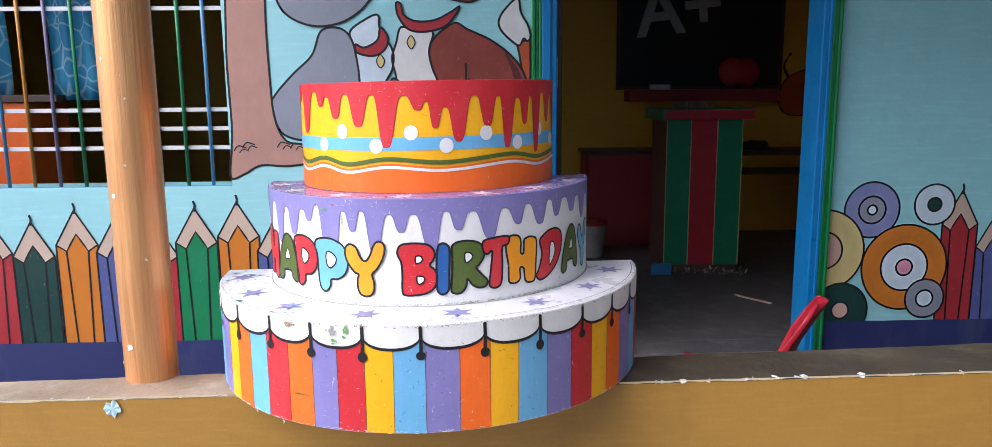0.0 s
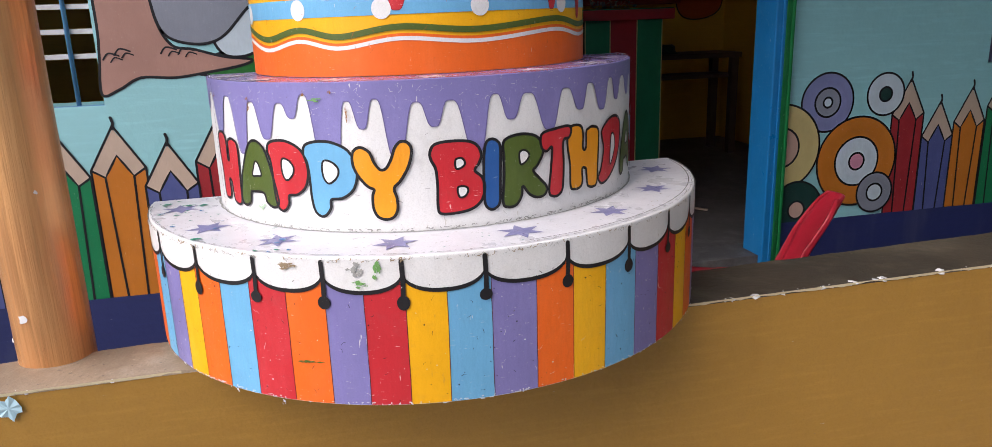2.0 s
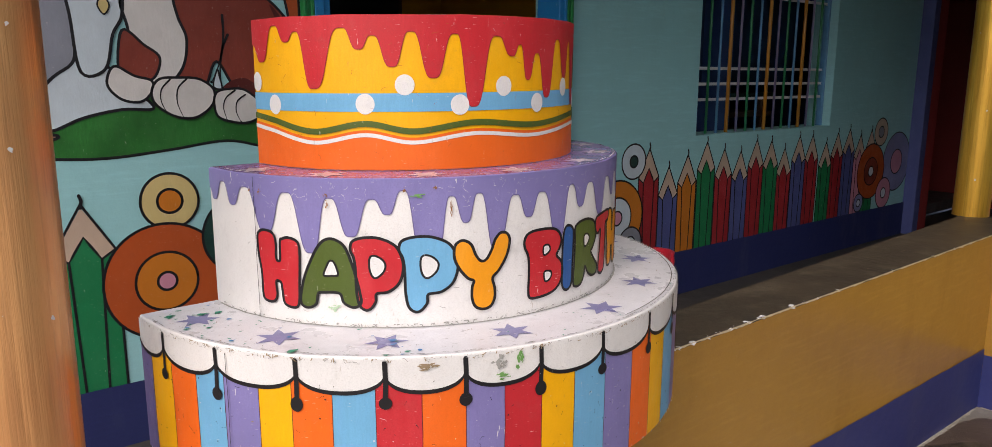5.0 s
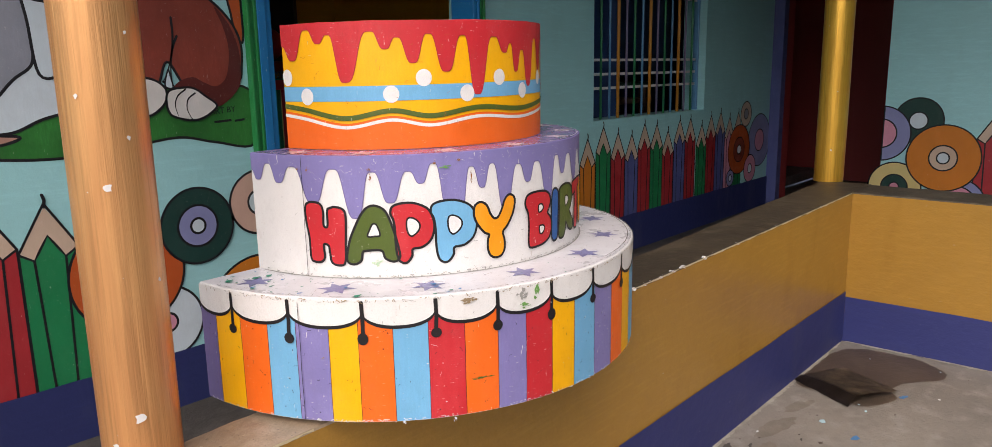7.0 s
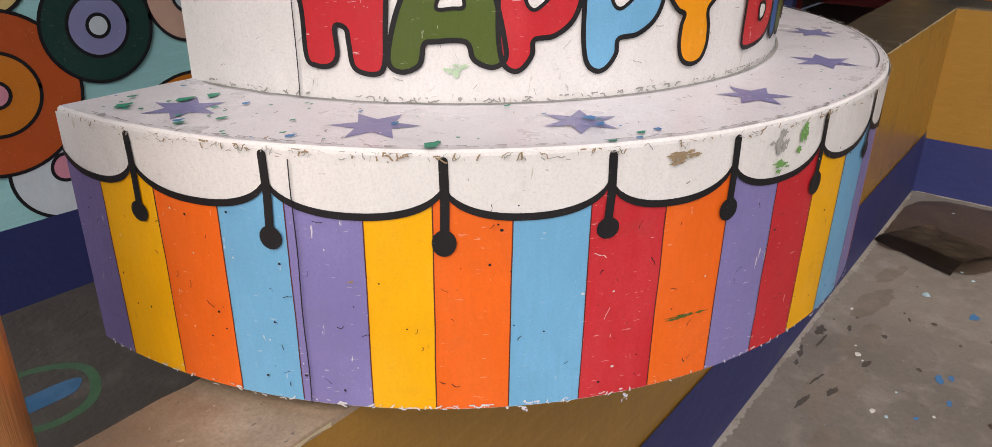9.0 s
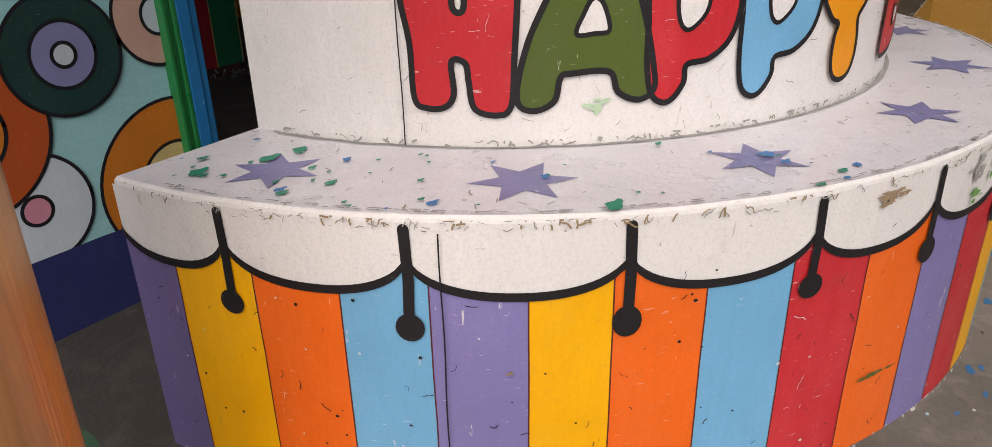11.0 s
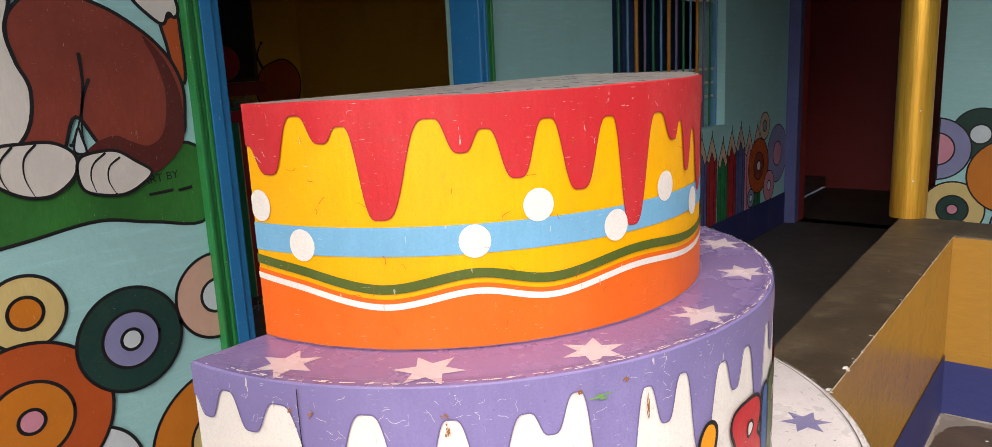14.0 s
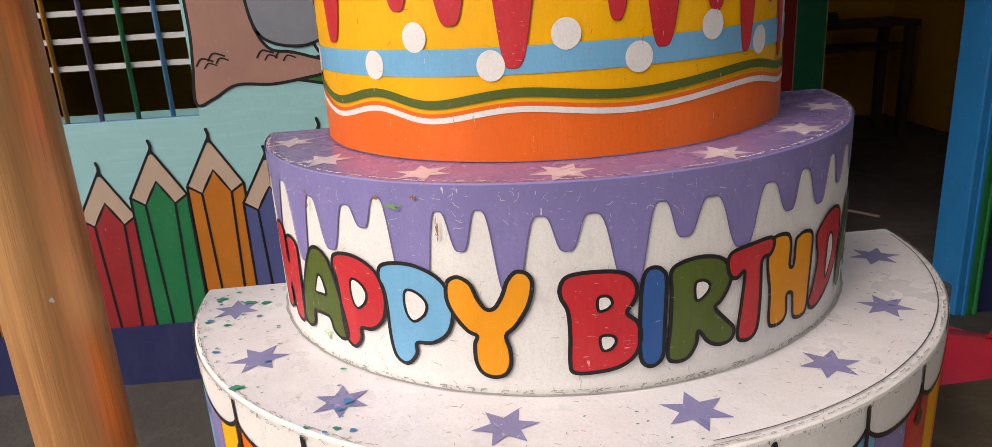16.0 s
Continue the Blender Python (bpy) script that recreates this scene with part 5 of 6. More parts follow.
def scratches(c, n, a0, a1, z0, z1, mat, lift, seed, size=0.02, width=0.0007, name="scratch", label="fine pale scratches"):
    r2 = random.Random(seed)
    p = drum_paint(c, lift, 0.0)
    deg = 180 / math.pi / c[2]
    for i in range(n):
        u, v, t = r2.uniform(a0, a1), r2.uniform(z0, z1), r2.choice([r2.uniform(-0.6, 0.6), r2.uniform(1.2, 1.9)])
        path = [(u, v)]
        for k in range(r2.randint(3, 6)):
            t += r2.uniform(-0.7, 0.7)
            l = size * r2.uniform(0.1, 0.35)
            path.append((path[-1][0] + l * deg * math.cos(t), min(max(path[-1][1] + l * math.sin(t), z0), z1)))
        p.line(path, width * r2.uniform(0.6, 1.5), mat, caps=False)
    tagged(p.done(name, cake, label), kind="stuff")


scratches(MID, 130, -176, -12, 1.2352, 1.2822, M_WHITE, 0.0036, 21, 0.009, 0.0003)
scratches(MID, 14, -158, -22, 1.063, 1.1863, M_WHITE, 0.0046, 22, 0.010, 0.0003)
scratches(BOT, 25, -178, -15, 0.799, 0.9639, M_WHITE, 0.0032, 23, 0.010, 0.00045)
scratches(BOT, 150, -178, -15, 0.799, 0.998, M_BLACK, 0.0034, 24, 0.006, 0.0006, "dark_scratch", "small dark scratches")
scratches(UP, 90, -178, -15, 1.2987, 1.5415, M_RUST, 0.0036, 25, 0.009, 0.0004, "dark_scratch", "small brown scratches")
scratches(UP, 18, -178, -15, 1.4735, 1.5463, M_WHITE, 0.0038, 26, 0.009, 0.0004)
scratches(MID, 110, -178, -15, 1.038, 1.201, GREYSCUFF, 0.0012, 27, 0.008, 0.0005, "dark_scratch", "small grey scratches")
scratches(BOT, 260, -178, -4, 1.0258, 1.0339, GREYSCUFF, 0.0036, 28, 0.005, 0.0006, "rim_fray", "grey frayed paint under the rim")
scratches(BOT, 140, -178, -4, 1.0263, 1.0339, SCUFF, 0.0038, 29, 0.006, 0.0010, "rim_fray", "brown frayed paint under the rim")
scratches(BOT, 200, -178, -4, Z0 + 0.001, Z0 + 0.006, FLAKE, 0.0034, 30, 0.006, 0.0012, "rim_fray", "chipped lower edge")
scratches(MID, 200, -176, -4, Z1 + 0.001, Z1 + 0.006, GREYSCUFF, 0.0016, 31, 0.007, 0.0012, "rim_fray", "grimy lower edge")
r2 = random.Random(41)
p = Paint(on_top(Z1), 0.0012, 0.0)
for i in range(150):
    a, rr, t = radians(r2.uniform(-177, -4)), r2.uniform(0.46, 0.585), r2.uniform(0, 6.28)
    l, w = r2.uniform(0.002, 0.009), r2.uniform(0.0002, 0.0006)
    x, y = BOT[0] + rr * math.cos(a), BOT[1] + rr * math.sin(a)
    dx, dy = math.cos(t), math.sin(t)
    p.quads([[(x - dy * w, y + dx * w), (x + dy * w, y - dx * w)], [(x + dx * l - dy * w, y + dy * l + dx * w), (x + dx * l + dy * w, y + dy * l - dx * w)]], GREYSCUFF if i % 3 else SCUFF)
tagged(p.done("top_scratch", cake, "grey scratches on the white top"), kind="stuff")

tiers = [o for o in cake.children if o.name.endswith("_tier")]
for o in list(cake.children):
    high = max(v.co.z for v in o.data.vertices)
    for v in o.data.vertices:
        v.co.z += rise(v.co.x)
    if o not in tiers:
        o.parent = tiers[0] if high < Z1 + 0.006 else tiers[1] if high < Z2 + 0.006 else tiers[2]

# ---- on the parapet and yard ----
flake = thing("paint_flake", "pale blue paint flake stuck on the ochre parapet", "paint flake", at=(0.545, YF, 0.73))
bm = bmesh.new()
vs = [bm.verts.new((0.545 + s * (0.9 + 0.28 * math.sin(3.1 * k)) * math.cos(t), YF - 0.004 - 0.003 * (k % 2), 0.732 + s * (0.9 + 0.28 * math.cos(2.3 * k)) * math.sin(t)))
      for k, t, s in ((k, k * math.pi / 7, 0.023) for k in range(14))]
c = bm.verts.new((0.545, YF - 0.006, 0.732))
for i in range(14):
    bm.faces.new((c, vs[i], vs[(i + 1) % 14]))
part("flake", bm, FLAKEBLUE, flake)

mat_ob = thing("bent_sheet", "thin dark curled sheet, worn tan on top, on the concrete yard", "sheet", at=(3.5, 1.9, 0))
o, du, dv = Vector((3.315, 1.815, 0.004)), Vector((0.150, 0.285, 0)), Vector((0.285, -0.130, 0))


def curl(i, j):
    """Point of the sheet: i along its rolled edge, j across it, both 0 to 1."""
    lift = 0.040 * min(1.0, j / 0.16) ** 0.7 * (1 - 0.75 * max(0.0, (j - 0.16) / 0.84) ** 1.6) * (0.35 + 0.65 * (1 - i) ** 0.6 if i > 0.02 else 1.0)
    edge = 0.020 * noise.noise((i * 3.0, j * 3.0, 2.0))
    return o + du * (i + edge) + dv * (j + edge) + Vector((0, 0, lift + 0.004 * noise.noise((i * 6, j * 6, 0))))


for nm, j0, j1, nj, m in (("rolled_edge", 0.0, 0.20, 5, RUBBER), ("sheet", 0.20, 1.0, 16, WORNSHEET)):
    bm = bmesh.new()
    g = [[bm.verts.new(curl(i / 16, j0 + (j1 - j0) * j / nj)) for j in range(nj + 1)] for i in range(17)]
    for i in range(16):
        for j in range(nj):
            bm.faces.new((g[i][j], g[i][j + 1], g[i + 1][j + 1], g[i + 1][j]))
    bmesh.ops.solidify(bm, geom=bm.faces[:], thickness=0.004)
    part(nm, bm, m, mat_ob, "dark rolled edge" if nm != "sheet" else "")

stain = thing("damp_stain", "dark brown damp stain on the concrete yard", "stain", kind="structure")
rim = [(3.44, 2.085), (3.40, 1.95), (3.36, 1.80), (3.42, 1.725), (3.54, 1.68), (3.62, 1.725), (3.75, 1.69), (3.88, 1.58), (3.99, 1.585), (4.075, 1.69), (4.09, 1.80), (4.085, 1.93), (4.03, 2.03), (3.95, 2.07), (3.8, 2.085), (3.6, 2.09)]


def ragged(loop, amp, seed):
    cx, cy = sum(q[0] for q in loop) / len(loop), sum(q[1] for q in loop) / len(loop)
    out = []
    for x, y in smooth_path(loop, closed=True, n=10):
        k = 1 + amp * (noise.noise((x * 14, y * 14, seed)) + 0.6 * noise.noise((x * 45, y * 45, seed)))
        out.append((cx + (x - cx) * k, min(cy + (y - cy) * k, YF - 0.004)))
    return out


p = Paint(on_top(0.0), 0.0022, 0.0004)
p.fill(ragged([(3.74 + (x - 3.74) * 1.02, 1.87 + (y - 1.87) * 1.02) for x, y in rim], 0.05, 1), BROWNDIRT)
p.fill(ragged(rim, 0.04, 5), STAIN)
p.done("stain", stain)
# old paint drips, grime and brown dirt trodden into the yard
for nm, lab, mt, lift, spots in (
        ("dirt_patch", "brown dirt on the concrete yard", BROWNDIRT, 0.0012, ((2.45, 1.93, 0.10, 0.05), (2.30, 1.97, 0.08, 0.035), (2.72, 1.93, 0.08, 0.03), (2.62, 1.97, 0.06, 0.03), (2.95, 1.98, 0.12, 0.04), (3.2, 1.98, 0.09, 0.03), (2.15, 1.9, 0.07, 0.03))),
        ("grime_mark", "dark grime on the concrete yard", GRIME, 0.0020, ((2.662, 2.06, 0.028, 0.014), (2.507, 2.07, 0.030, 0.008), (2.728, 1.994, 0.018, 0.006), (2.746, 1.898, 0.010, 0.009), (2.56, 1.903, 0.020, 0.009), (2.363, 1.94, 0.022, 0.010),
                                                       (2.60, 2.04, 0.05, 0.004), (2.44, 2.06, 0.012, 0.006), (2.9, 1.86, 0.012, 0.005), (2.62, 1.78, 0.009, 0.008), (2.27, 1.99, 0.035, 0.008), (2.40, 1.99, 0.04, 0.004))),
        ("paint_drip", "pale blue paint drips on the concrete yard", PAINTBLUE, 0.0022, ((3.047, 1.701, 0.022, 0.014), (2.604, 1.724, 0.020, 0.012), (2.63, 1.70, 0.014, 0.007), (2.502, 1.684, 0.014, 0.007), (2.38, 1.74, 0.008, 0.006), (3.575, 1.66, 0.026, 0.012)))):
    p = Paint(on_top(0.0), lift, 0.00003)
    for k, (x, y, ra, rb) in enumerate(spots):
        p.fill([(x + ra * (1 + 0.55 * noise.noise((math.cos(t) * 1.7 + k, math.sin(t) * 1.7, x))) * math.cos(t) + 0.3 * rb * math.sin(2 * t + k),
                 min(YF - 0.004, y + rb * (1 + 0.7 * noise.noise((math.cos(t) * 2.2, math.sin(t) * 2.2 + k, y))) * math.sin(t) + 0.25 * ra * math.cos(t) * math.sin(k))) for t in (j * math.pi / 16 for j in range(32))], mt)
    tagged(p.done(nm), lab, "floor mark", kind="structure")
rng = random.Random(3)
for i in range(60):
    x, y, s = rng.uniform(1.9, 4.0), rng.uniform(0.9, 2.05), rng.choice([0.004, 0.005, 0.006, 0.009, 0.014])
    bm = bmesh.new()
    bmesh.ops.create_icosphere(bm, subdivisions=1, radius=s)
    for v in bm.verts:
        v.co = Vector((v.co.x * rng.uniform(0.7, 1.8), v.co.y * rng.uniform(0.7, 1.3), v.co.z * 0.35 + 0.002)) + Vector((x, y, 0))
    ob = part("grit", bm, (FLAKE, STAIN, FLAKEBLUE, STAIN)[i % 4], None)
    tagged(ob, "small crumb of plaster or dirt on the concrete yard", "grit", group="grit on the yard")

# ---- on the veranda floor ----
p = Paint(on_top(FLOOR), 0.0012, 0.0003)
p.line([(0.975 + 0.125 * math.cos(radians(a)) * (1 + 0.05 * math.sin(a / 17)), 3.335 + 0.125 * math.sin(radians(a))) for a in range(-150, 111, 6)], 0.024, RINGGREEN)
p.fill([(0.985 + 0.085 * (1 + 0.12 * math.sin(3 * t)) * math.cos(t), 3.322 + 0.042 * (1 + 0.2 * math.cos(2 * t)) * math.sin(t)) for t in (j * math.pi / 14 for j in range(28))], RINGBLUE)
spill = tagged(p.done("floor_paint"), "green ring and blue patch of paint on the veranda floor", "paint mark", kind="structure")

# pale ragged lime line along the foot of both parapets
p = Paint(on_top(0.0), 0.0030, 0.0)
for lo, hi, along_x in ((1.9, 4.10, True), (-0.2, 2.085, False)):
    rows = [[], []]
    n = int((hi - lo) / 0.008)
    for k in range(n + 1):
        q = lo + (hi - lo) * k / n
        w = max(0.003, 0.016 + 0.022 * noise.noise((q * 9, 3.0 if along_x else 7.0, 0)) + 0.010 * noise.noise((q * 60, 1.0, 0)))
        rows[0].append((q, YF - 0.003) if along_x else (XF - 0.003, q))
        rows[1].append((q, YF - 0.003 - w) if along_x else (XF - 0.003 - w, q))
    p.quads(rows if along_x else rows[::-1], CRUST)
tagged(p.done("lime_crust"), "pale lime crust along the foot of the parapet", "crust", kind="stuff")

cup = thing("crumpled_cup", "crumpled clear plastic cup on the veranda floor", "cup", at=(0.57, 3.62, FLOOR))
bm = bmesh.new()
bmesh.ops.create_cone(bm, cap_ends=True, segments=18, radius1=0.016, radius2=0.024, depth=0.06, matrix=Matrix.Translation((0.57, 3.62, FLOOR + 0.02)) @ Matrix.Rotation(radians(80), 4, "Y"))
for v in bm.verts:
    v.co += Vector((noise.noise(v.co * 40), noise.noise(v.co * 37), 0)) * 0.008
part("cup", bm, GREYSCUFF, cup)

# red plastic armchair behind the parapet
chair = thing("plastic_chair", "red moulded plastic armchair behind the parapet", "chair", at=(2.42, 2.86, FLOOR))
CM = Matrix.Translation((2.412, 2.86, FLOOR)) @ Matrix.Rotation(radians(151), 4, "Z")


def sheet(name, fn, nu, nv, thick, mat, parent):
    bm = bmesh.new()
    g = [[bm.verts.new(CM @ Vector(fn(i / nu, j / nv))) for j in range(nv + 1)] for i in range(nu + 1)]
    for i in range(nu):
        for j in range(nv):
            bm.faces.new((g[i][j], g[i + 1][j], g[i + 1][j + 1], g[i][j + 1]))
    bmesh.ops.recalc_face_normals(bm, faces=bm.faces[:])
    bmesh.ops.solidify(bm, geom=bm.faces[:], thickness=thick)
    return part(name, bm, mat, parent, smooth=True)


sheet("seat", lambda u, v: (0.20 - 0.38 * u, -0.20 + 0.40 * v, 0.36 - 0.02 * math.sin(math.pi * v) * math.sin(math.pi * u)), 8, 10, 0.012, PLASTIC_RED, chair)


def back_x(u):
    """Profile of the back: straight, then bent away near the top."""
    return -0.185 - 0.115 * u - 0.062 * max(0.0, u - 0.55)


def back_w(u):
    return 0.165 * (1 - 0.30 * u) * (1 - 0.45 * max(0.0, (u - 0.8) / 0.2) ** 2.2)


sheet("backrest", lambda u, v: (back_x(u) + 0.028 * (2 * v - 1) ** 2, back_w(u) * (2 * v - 1), 0.36 + 0.325 * u), 16, 14, 0.010, PLASTIC_RED, chair)
for s in (-1, 1):
    sheet("side_flange", lambda u, v, s=s: (back_x(u) + 0.028 + 0.030 * v * (1 - 0.5 * u), s * (back_w(u) + 0.003 + 0.006 * v), 0.36 + 0.325 * u), 16, 3, 0.008, PLASTIC_RED, chair)
    sheet("armrest", lambda u, v, s=s: (-0.20 + 0.36 * u, s * (0.165 + 0.045 * min(1.0, 4 * u) + 0.045 * v), 0.285 + 0.06 * math.sin(math.pi * min(1.0, 0.15 + 0.72 * u)) ** 1.5 - 0.012 * (2 * v - 1) ** 2 + 0.02 * u), 14, 4, 0.009, PLASTIC_RED, chair)
    bm = bmesh.new()
    rod_into(bm, CM @ Vector((0.17, s * 0.20, 0.29)), CM @ Vector((0.155, s * 0.232, 0.335)), 0.016, 8, 0.018)
    part("arm_support", bm, PLASTIC_RED, chair, smooth=True)
    for x, lean in ((0.17, 0.03), (-0.17, -0.05)):
        bm = bmesh.new()
        rod_into(bm, CM @ Vector((x + lean, s * 0.19, 0.0)), CM @ Vector((x, s * 0.175, 0.355)), 0.022, 8, 0.016)
        part("leg", bm, PLASTIC_RED, chair, smooth=True)

# ---- in the classroom ----
podium = thing("podium", "lectern covered in green and red paper with silver tinsel", "lectern", at=(3.1, 5.75, ROOM))
PM = Matrix.Translation((3.11, 5.5, ROOM)) @ Matrix.Rotation(radians(-3), 4, "Z")
box("body", -0.25, 0.25, 0.01, 0.62, 0.0, 1.09, POD_SIDE, podium, 0.004, "dark brown side", PM)
for a, b, m in ((-0.262, -0.095, POD_GREEN), (-0.093, 0.088, POD_RED), (0.090, 0.262, POD_GREEN)):
    box("front_strip", a, b, -0.004, 0.010, 0.06, 1.09, m, podium, 0.002, "", PM)
for x in (-0.262, -0.094, 0.089, 0.262):
    box("trim", x - 0.003, x + 0.003, -0.007, -0.003, 0.06, 1.09, M_CREAM, podium, 0.0, "thin gold trim", PM)
bm = bmesh.new()
box_into(bm, -0.29, 0.33, -0.05, 0.66, 1.09, 1.155, 0.004, PM)
part("top_board", bm, POD_RED, podium, "red-edged sloping top")
box("top_side", -0.302, -0.288, -0.05, 0.66, 1.085, 1.16, POD_GREEN, podium, 0.002, "green side edge", PM)
box("desk_cover", -0.288, 0.325, -0.045, 0.655, 1.155, 1.162, POD_GREEN, podium, 0.002, "green cover", PM)


def tinsel(name, x0, x1, y, z, amp, seed, parent):
    r2 = random.Random(seed)
    bm = bmesh.new()
    for i in range(90):
        t = r2.random()
        c = PM @ Vector((x0 + (x1 - x0) * t + r2.uniform(-0.01, 0.01), y + r2.uniform(-amp, amp), z + r2.uniform(0, amp)))
        d = Vector((r2.uniform(-1, 1), r2.uniform(-1, 1), r2.uniform(-0.5, 1))).normalized() * r2.uniform(0.02, 0.045)
        e = Vector((d.y, -d.x, d.z * 0.3)).normalized() * 0.005
        vs = [bm.verts.new(c - e), bm.verts.new(c + e), bm.verts.new(c + d + e), bm.verts.new(c + d - e)]
        bm.faces.new(vs)
    tagged(part(name, bm, TINSEL, parent), "silver tinsel garland")


tinsel("tinsel", -0.26, 0.30, -0.05, 0.0, 0.035, 1, podium)
tinsel("tinsel", -0.20, 0.10, 0.10, 1.165, 0.04, 2, podium)
box("blue_card", -0.36, -0.22, -0.07, -0.055, 0.0, 0.08, PAINTBLUE, podium, 0.001, "blue card at the foot", PM)

board = thing("blackboard", "large blackboard with chalked grade on the classroom wall", "blackboard", at=(3.53, 7.13, 1.6))
box("slate", 2.82, 4.26, 7.12, 7.148, 1.58, 2.75, SLATE, board, 0.003)
for z in (1.555, 2.75):
    box("frame", 2.79, 4.29, 7.11, 7.148, z, z + 0.03, DARKWOOD, board, 0.003)
for x in (2.79, 4.26):
    box("frame", x, x + 0.03, 7.11, 7.148, 1.585, 2.75, DARKWOOD, board, 0.003)
text_mesh("chalk_mark", "A+", 0.62, Matrix.Translation((2.98, 7.117, 2.02)) @ UPRIGHT @ Matrix.Rotation(radians(6), 4, "Z"), CHALK, board, "grey chalk letter and sign", 0.012)
tray = thing("wall_shelf", "maroon wooden shelf under the blackboard", "shelf", at=(3.5, 7.0, 1.5))
bm = bmesh.new()
box_into(bm, 2.86, 4.18, 6.86, 7.108, 1.45, 1.55, 0.006)
part("shelf", bm, MAROON, tray)
duster = thing("chalk_duster", "pale chalk duster on the shelf", "duster", at=(3.15, 7.0, 1.55))
box("duster", 3.06, 3.24, 6.95, 7.02, 1.551, 1.60, PALEPLASTIC, duster, 0.01)
apple = thing("red_ball", "dark red round ornament on the shelf", "ornament", at=(3.85, 6.98, 1.55))
bm = bmesh.new()
bmesh.ops.create_uvsphere(bm, u_segments=20, v_segments=14, radius=0.17)
for v in bm.verts:
    v.co = Vector((v.co.x * 1.1, v.co.y * 0.55, v.co.z * (0.9 - 0.25 * math.exp(-(v.co.x / 0.05) ** 2)))) + Vector((3.85, 6.985, 1.55 + 0.15))
part("ball", bm, POD_RED, apple, smooth=True)


def on_room_wall(u, v, off):
    return (u, 7.15 - off, v)


p = Paint(on_room_wall, 0.002, 0.0004)
loop = smooth_path([(4.36, 1.33), (4.28, 1.45), (4.33, 1.62), (4.45, 1.70), (4.6, 1.72), (4.72, 1.60), (4.70, 1.40), (4.55, 1.32)], closed=True)
p.fill(loop, M_RUST).line(loop, 0.012, M_BLACK, closed=True)
p.line(smooth_path([(4.36, 1.66), (4.32, 1.76), (4.37, 1.86)]), 0.03, M_BLACK, taper=True)
p.done("painted_shape", wall_room, "plain rust-brown painted shape with a curl")
desk = thing("school_desk", "dark wooden desk at the back of the classroom", "desk", at=(3.95, 6.5, ROOM))
box("top", 3.55, 4.45, 6.3, 6.7, 1.02, 1.06, DARKWOOD, desk)
box("shelf", 3.58, 4.42, 6.35, 6.65, 0.86, 0.89, DARKWOOD, desk)
for x in (3.6, 4.4):
    for y in (6.34, 6.66):
        box("leg", x - 0.03, x + 0.03, y - 0.03, y + 0.03, ROOM, 1.02, DARKWOOD, desk)
cloth = thing("green_cloth", "crumpled green cloth on the desk", "cloth", at=(3.8, 6.45, 1.06))
bm = bmesh.new()
bmesh.ops.create_icosphere(bm, subdivisions=3, radius=0.13)
for v in bm.verts:
    v.co = Vector((v.co.x * 1.2, v.co.y * 0.8, max(0, v.co.z) * 0.55)) * (1 + 0.35 * noise.noise(v.co * 12)) + Vector((3.82, 6.45, 1.062))
part("cloth", bm, M_DKGREEN, cloth)
crate = thing("wooden_box", "dark red wooden box against the classroom wall", "box", at=(2.55, 6.7, ROOM))
box("box", 2.45, 3.05, 6.5, 6.95, ROOM, 1.02, MAROON, crate, 0.008)
box("lid", 2.43, 3.07, 6.48, 6.97, 1.022, 1.05, DARKWOOD, crate, 0.004)
for x in [2.42]:
    b = thing("plastic_bucket", "grey plastic bucket on the classroom floor", "bucket", at=(x, 6.15, ROOM))
    bm = bmesh.new()
    bmesh.ops.create_cone(bm, cap_ends=True, segments=24, radius1=0.10, radius2=0.13, depth=0.26, matrix=Matrix.Translation((x, 6.15, ROOM + 0.13)))
    part("pail", bm, GREYSCUFF, b, smooth=False)
    bm = bmesh.new()
    bmesh.ops.create_cone(bm, cap_ends=True, segments=24, radius1=0.137, radius2=0.137, depth=0.02, matrix=Matrix.Translation((x, 6.15, ROOM + 0.265)))
    part("rim", bm, M_RED, b)
stick = thing("stick", "thin pale stick on the classroom floor", "stick", at=(3.2, 4.7, ROOM))
box("stick", -0.13, 0.13, -0.008, 0.008, 0.001, 0.012, M_BEIGE, stick, 0.002, "", Matrix.Translation((3.22, 4.75, ROOM)) @ Matrix.Rotation(radians(-55), 4, "Z"))

# patterned cloth and orange board seen through the window
m, nt, b = nodes_of("blue_stone_print")
vor = add(nt, "ShaderNodeTexVoronoi", Scale=9.0)
vor.feature = "DISTANCE_TO_EDGE"
nt.links.new(coords(nt), vor.inputs["Vector"])
rmp = nt.nodes.new("ShaderNodeMapRange")
rmp.inputs["From Min"].default_value, rmp.inputs["From Max"].default_value = 0.015, 0.06
nt.links.new(vor.outputs[0], rmp.inputs[0])
blues = mixed(nt, noise_fac(nt, coords(nt), 6.0, 3, 0.3, 0.7), (0.05, 0.35, 0.62), (0.10, 0.50, 0.75))
nt.links.new(mixed(nt, rmp.outputs[0], (0.45, 0.72, 0.85), blues), b.inputs["Base Color"])
BLUEPRINT = m
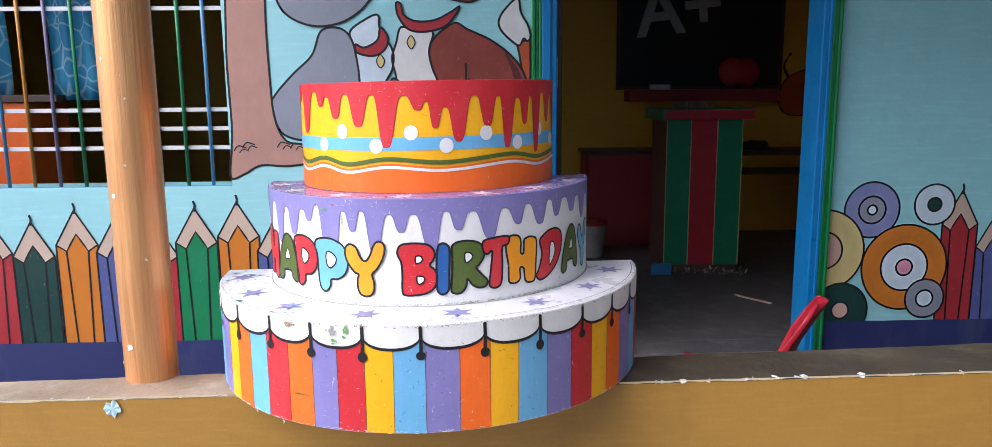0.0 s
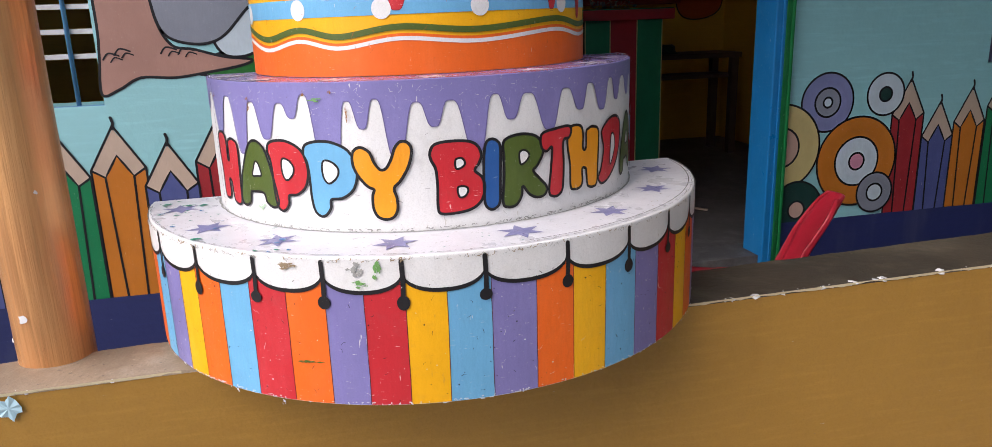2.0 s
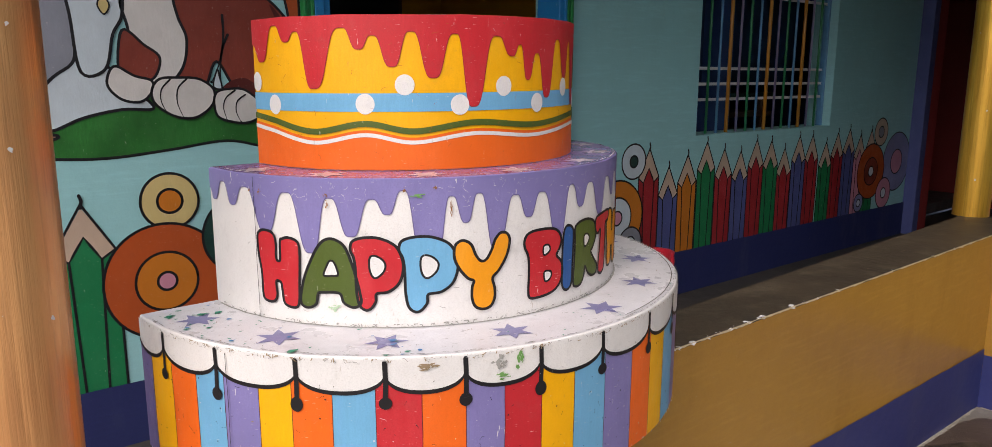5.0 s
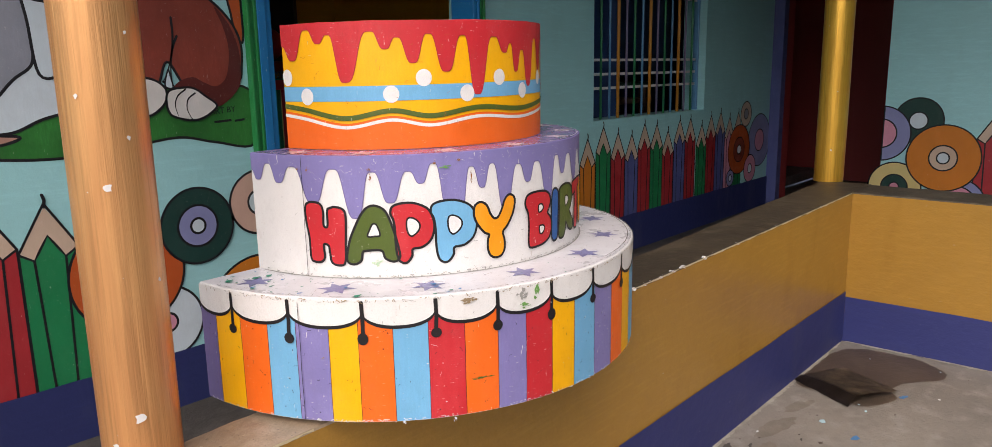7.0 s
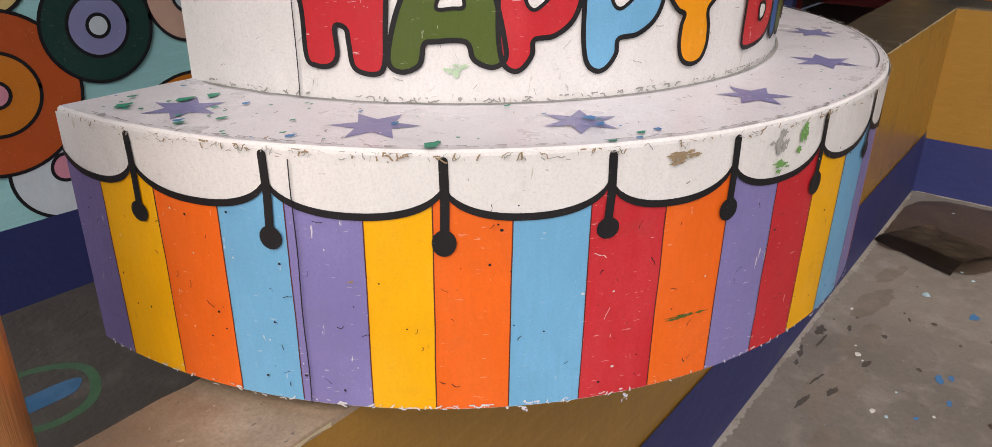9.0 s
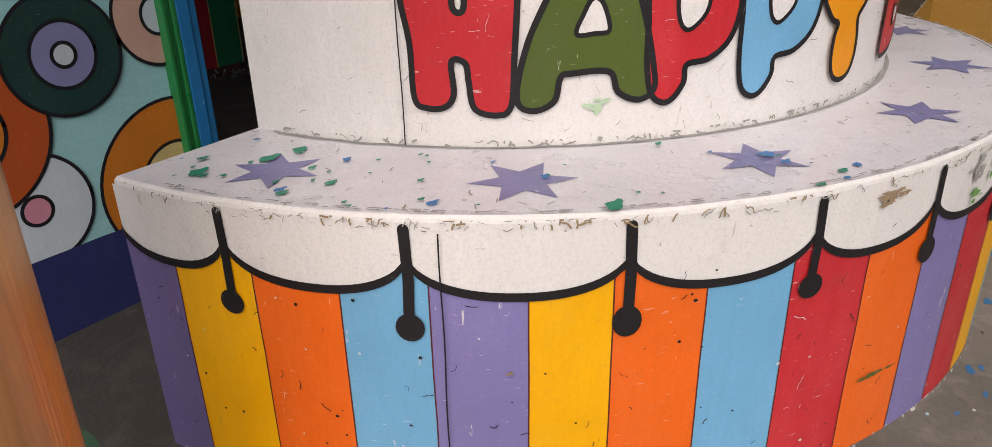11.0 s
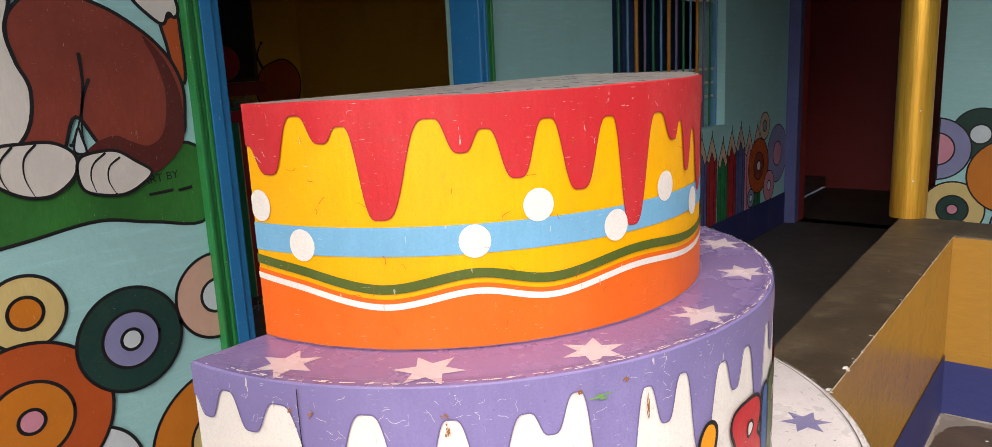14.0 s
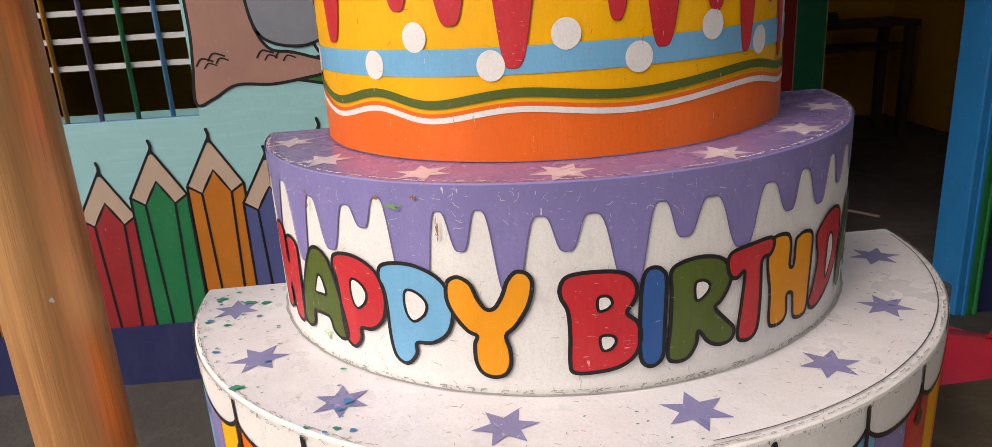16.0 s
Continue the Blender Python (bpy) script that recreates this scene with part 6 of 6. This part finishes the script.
for x, w in ((-0.57, 0.28), (-1.11, 0.36)):
    hang = thing("hanging_cloth", "blue stone-patterned sheet hanging in the classroom", "cloth", group="hanging sheets", at=(x, 4.35, 1.6))
    bm = bmesh.new()
    g = [[bm.verts.new((x - w / 2 + w * i / 16, 4.36 + 0.02 * math.sin(i * 0.9) + 0.01 * math.sin(j), 1.51 + 1.2 * j / 10)) for j in range(11)] for i in range(17)]
    for i in range(16):
        for j in range(10):
            bm.faces.new((g[i][j], g[i + 1][j], g[i + 1][j + 1], g[i][j + 1]))
    bmesh.ops.solidify(bm, geom=bm.faces[:], thickness=0.004)
    part("sheet", bm, BLUEPRINT, hang, smooth=True)
    rod("hanging_rail", (x - w / 2 - 0.05, 4.36, 2.72), (x + w / 2 + 0.05, 4.36, 2.72), 0.012, DARKWOOD, hang)
ob = thing("orange_board", "orange painted cupboard below the window in the classroom", "cupboard", at=(-1.2, 4.5, ROOM))
box("carcass", -1.9, -0.82, 4.3, 4.7, ROOM, 1.50, ORANGE, ob, 0.008)
box("top", -1.92, -0.66, 4.28, 4.72, 1.502, 1.54, DARKWOOD, ob, 0.004, "dark wooden top")

blind = thing("blue_curtain", "dark blue curtain drawn behind the barred window", "curtain", at=(5.1, 4.15, 1.3))
bm = bmesh.new()
g = [[bm.verts.new((4.2 + 1.72 * i / 40, 4.14 + 0.018 * math.sin(i * 0.8), 1.40 + 1.1 * j / 4)) for j in range(5)] for i in range(41)]
for i in range(40):
    for j in range(4):
        bm.faces.new((g[i][j], g[i + 1][j], g[i + 1][j + 1], g[i][j + 1]))
bmesh.ops.solidify(bm, geom=bm.faces[:], thickness=0.004)
part("cloth", bm, plain_mat("blue_cloth", (0.02, 0.06, 0.14), 0.85), blind, smooth=True)
rod("curtain_rod", (4.15, 4.14, 2.52), (5.95, 4.14, 2.52), 0.012, DARKWOOD, blind)
pile = thing("stacked_desks", "dark green and brown desks stacked below the barred window", "desk", at=(5.1, 4.5, ROOM))
for k, m in enumerate((DARKWOOD, M_DKGREEN, DARKWOOD, M_DKGREEN)):
    box("desk_top", 4.95 - 0.03 * k, 5.85 + 0.02 * k, 4.3, 4.75, ROOM + 0.62 + k * 0.14, ROOM + 0.66 + k * 0.14, m, pile, 0.004)
for x in (5.0, 5.8):
    for y in (4.34, 4.70):
        box("leg", x - 0.025, x + 0.025, y - 0.025, y + 0.025, ROOM, ROOM + 1.04, DARKWOOD, pile, 0.003)
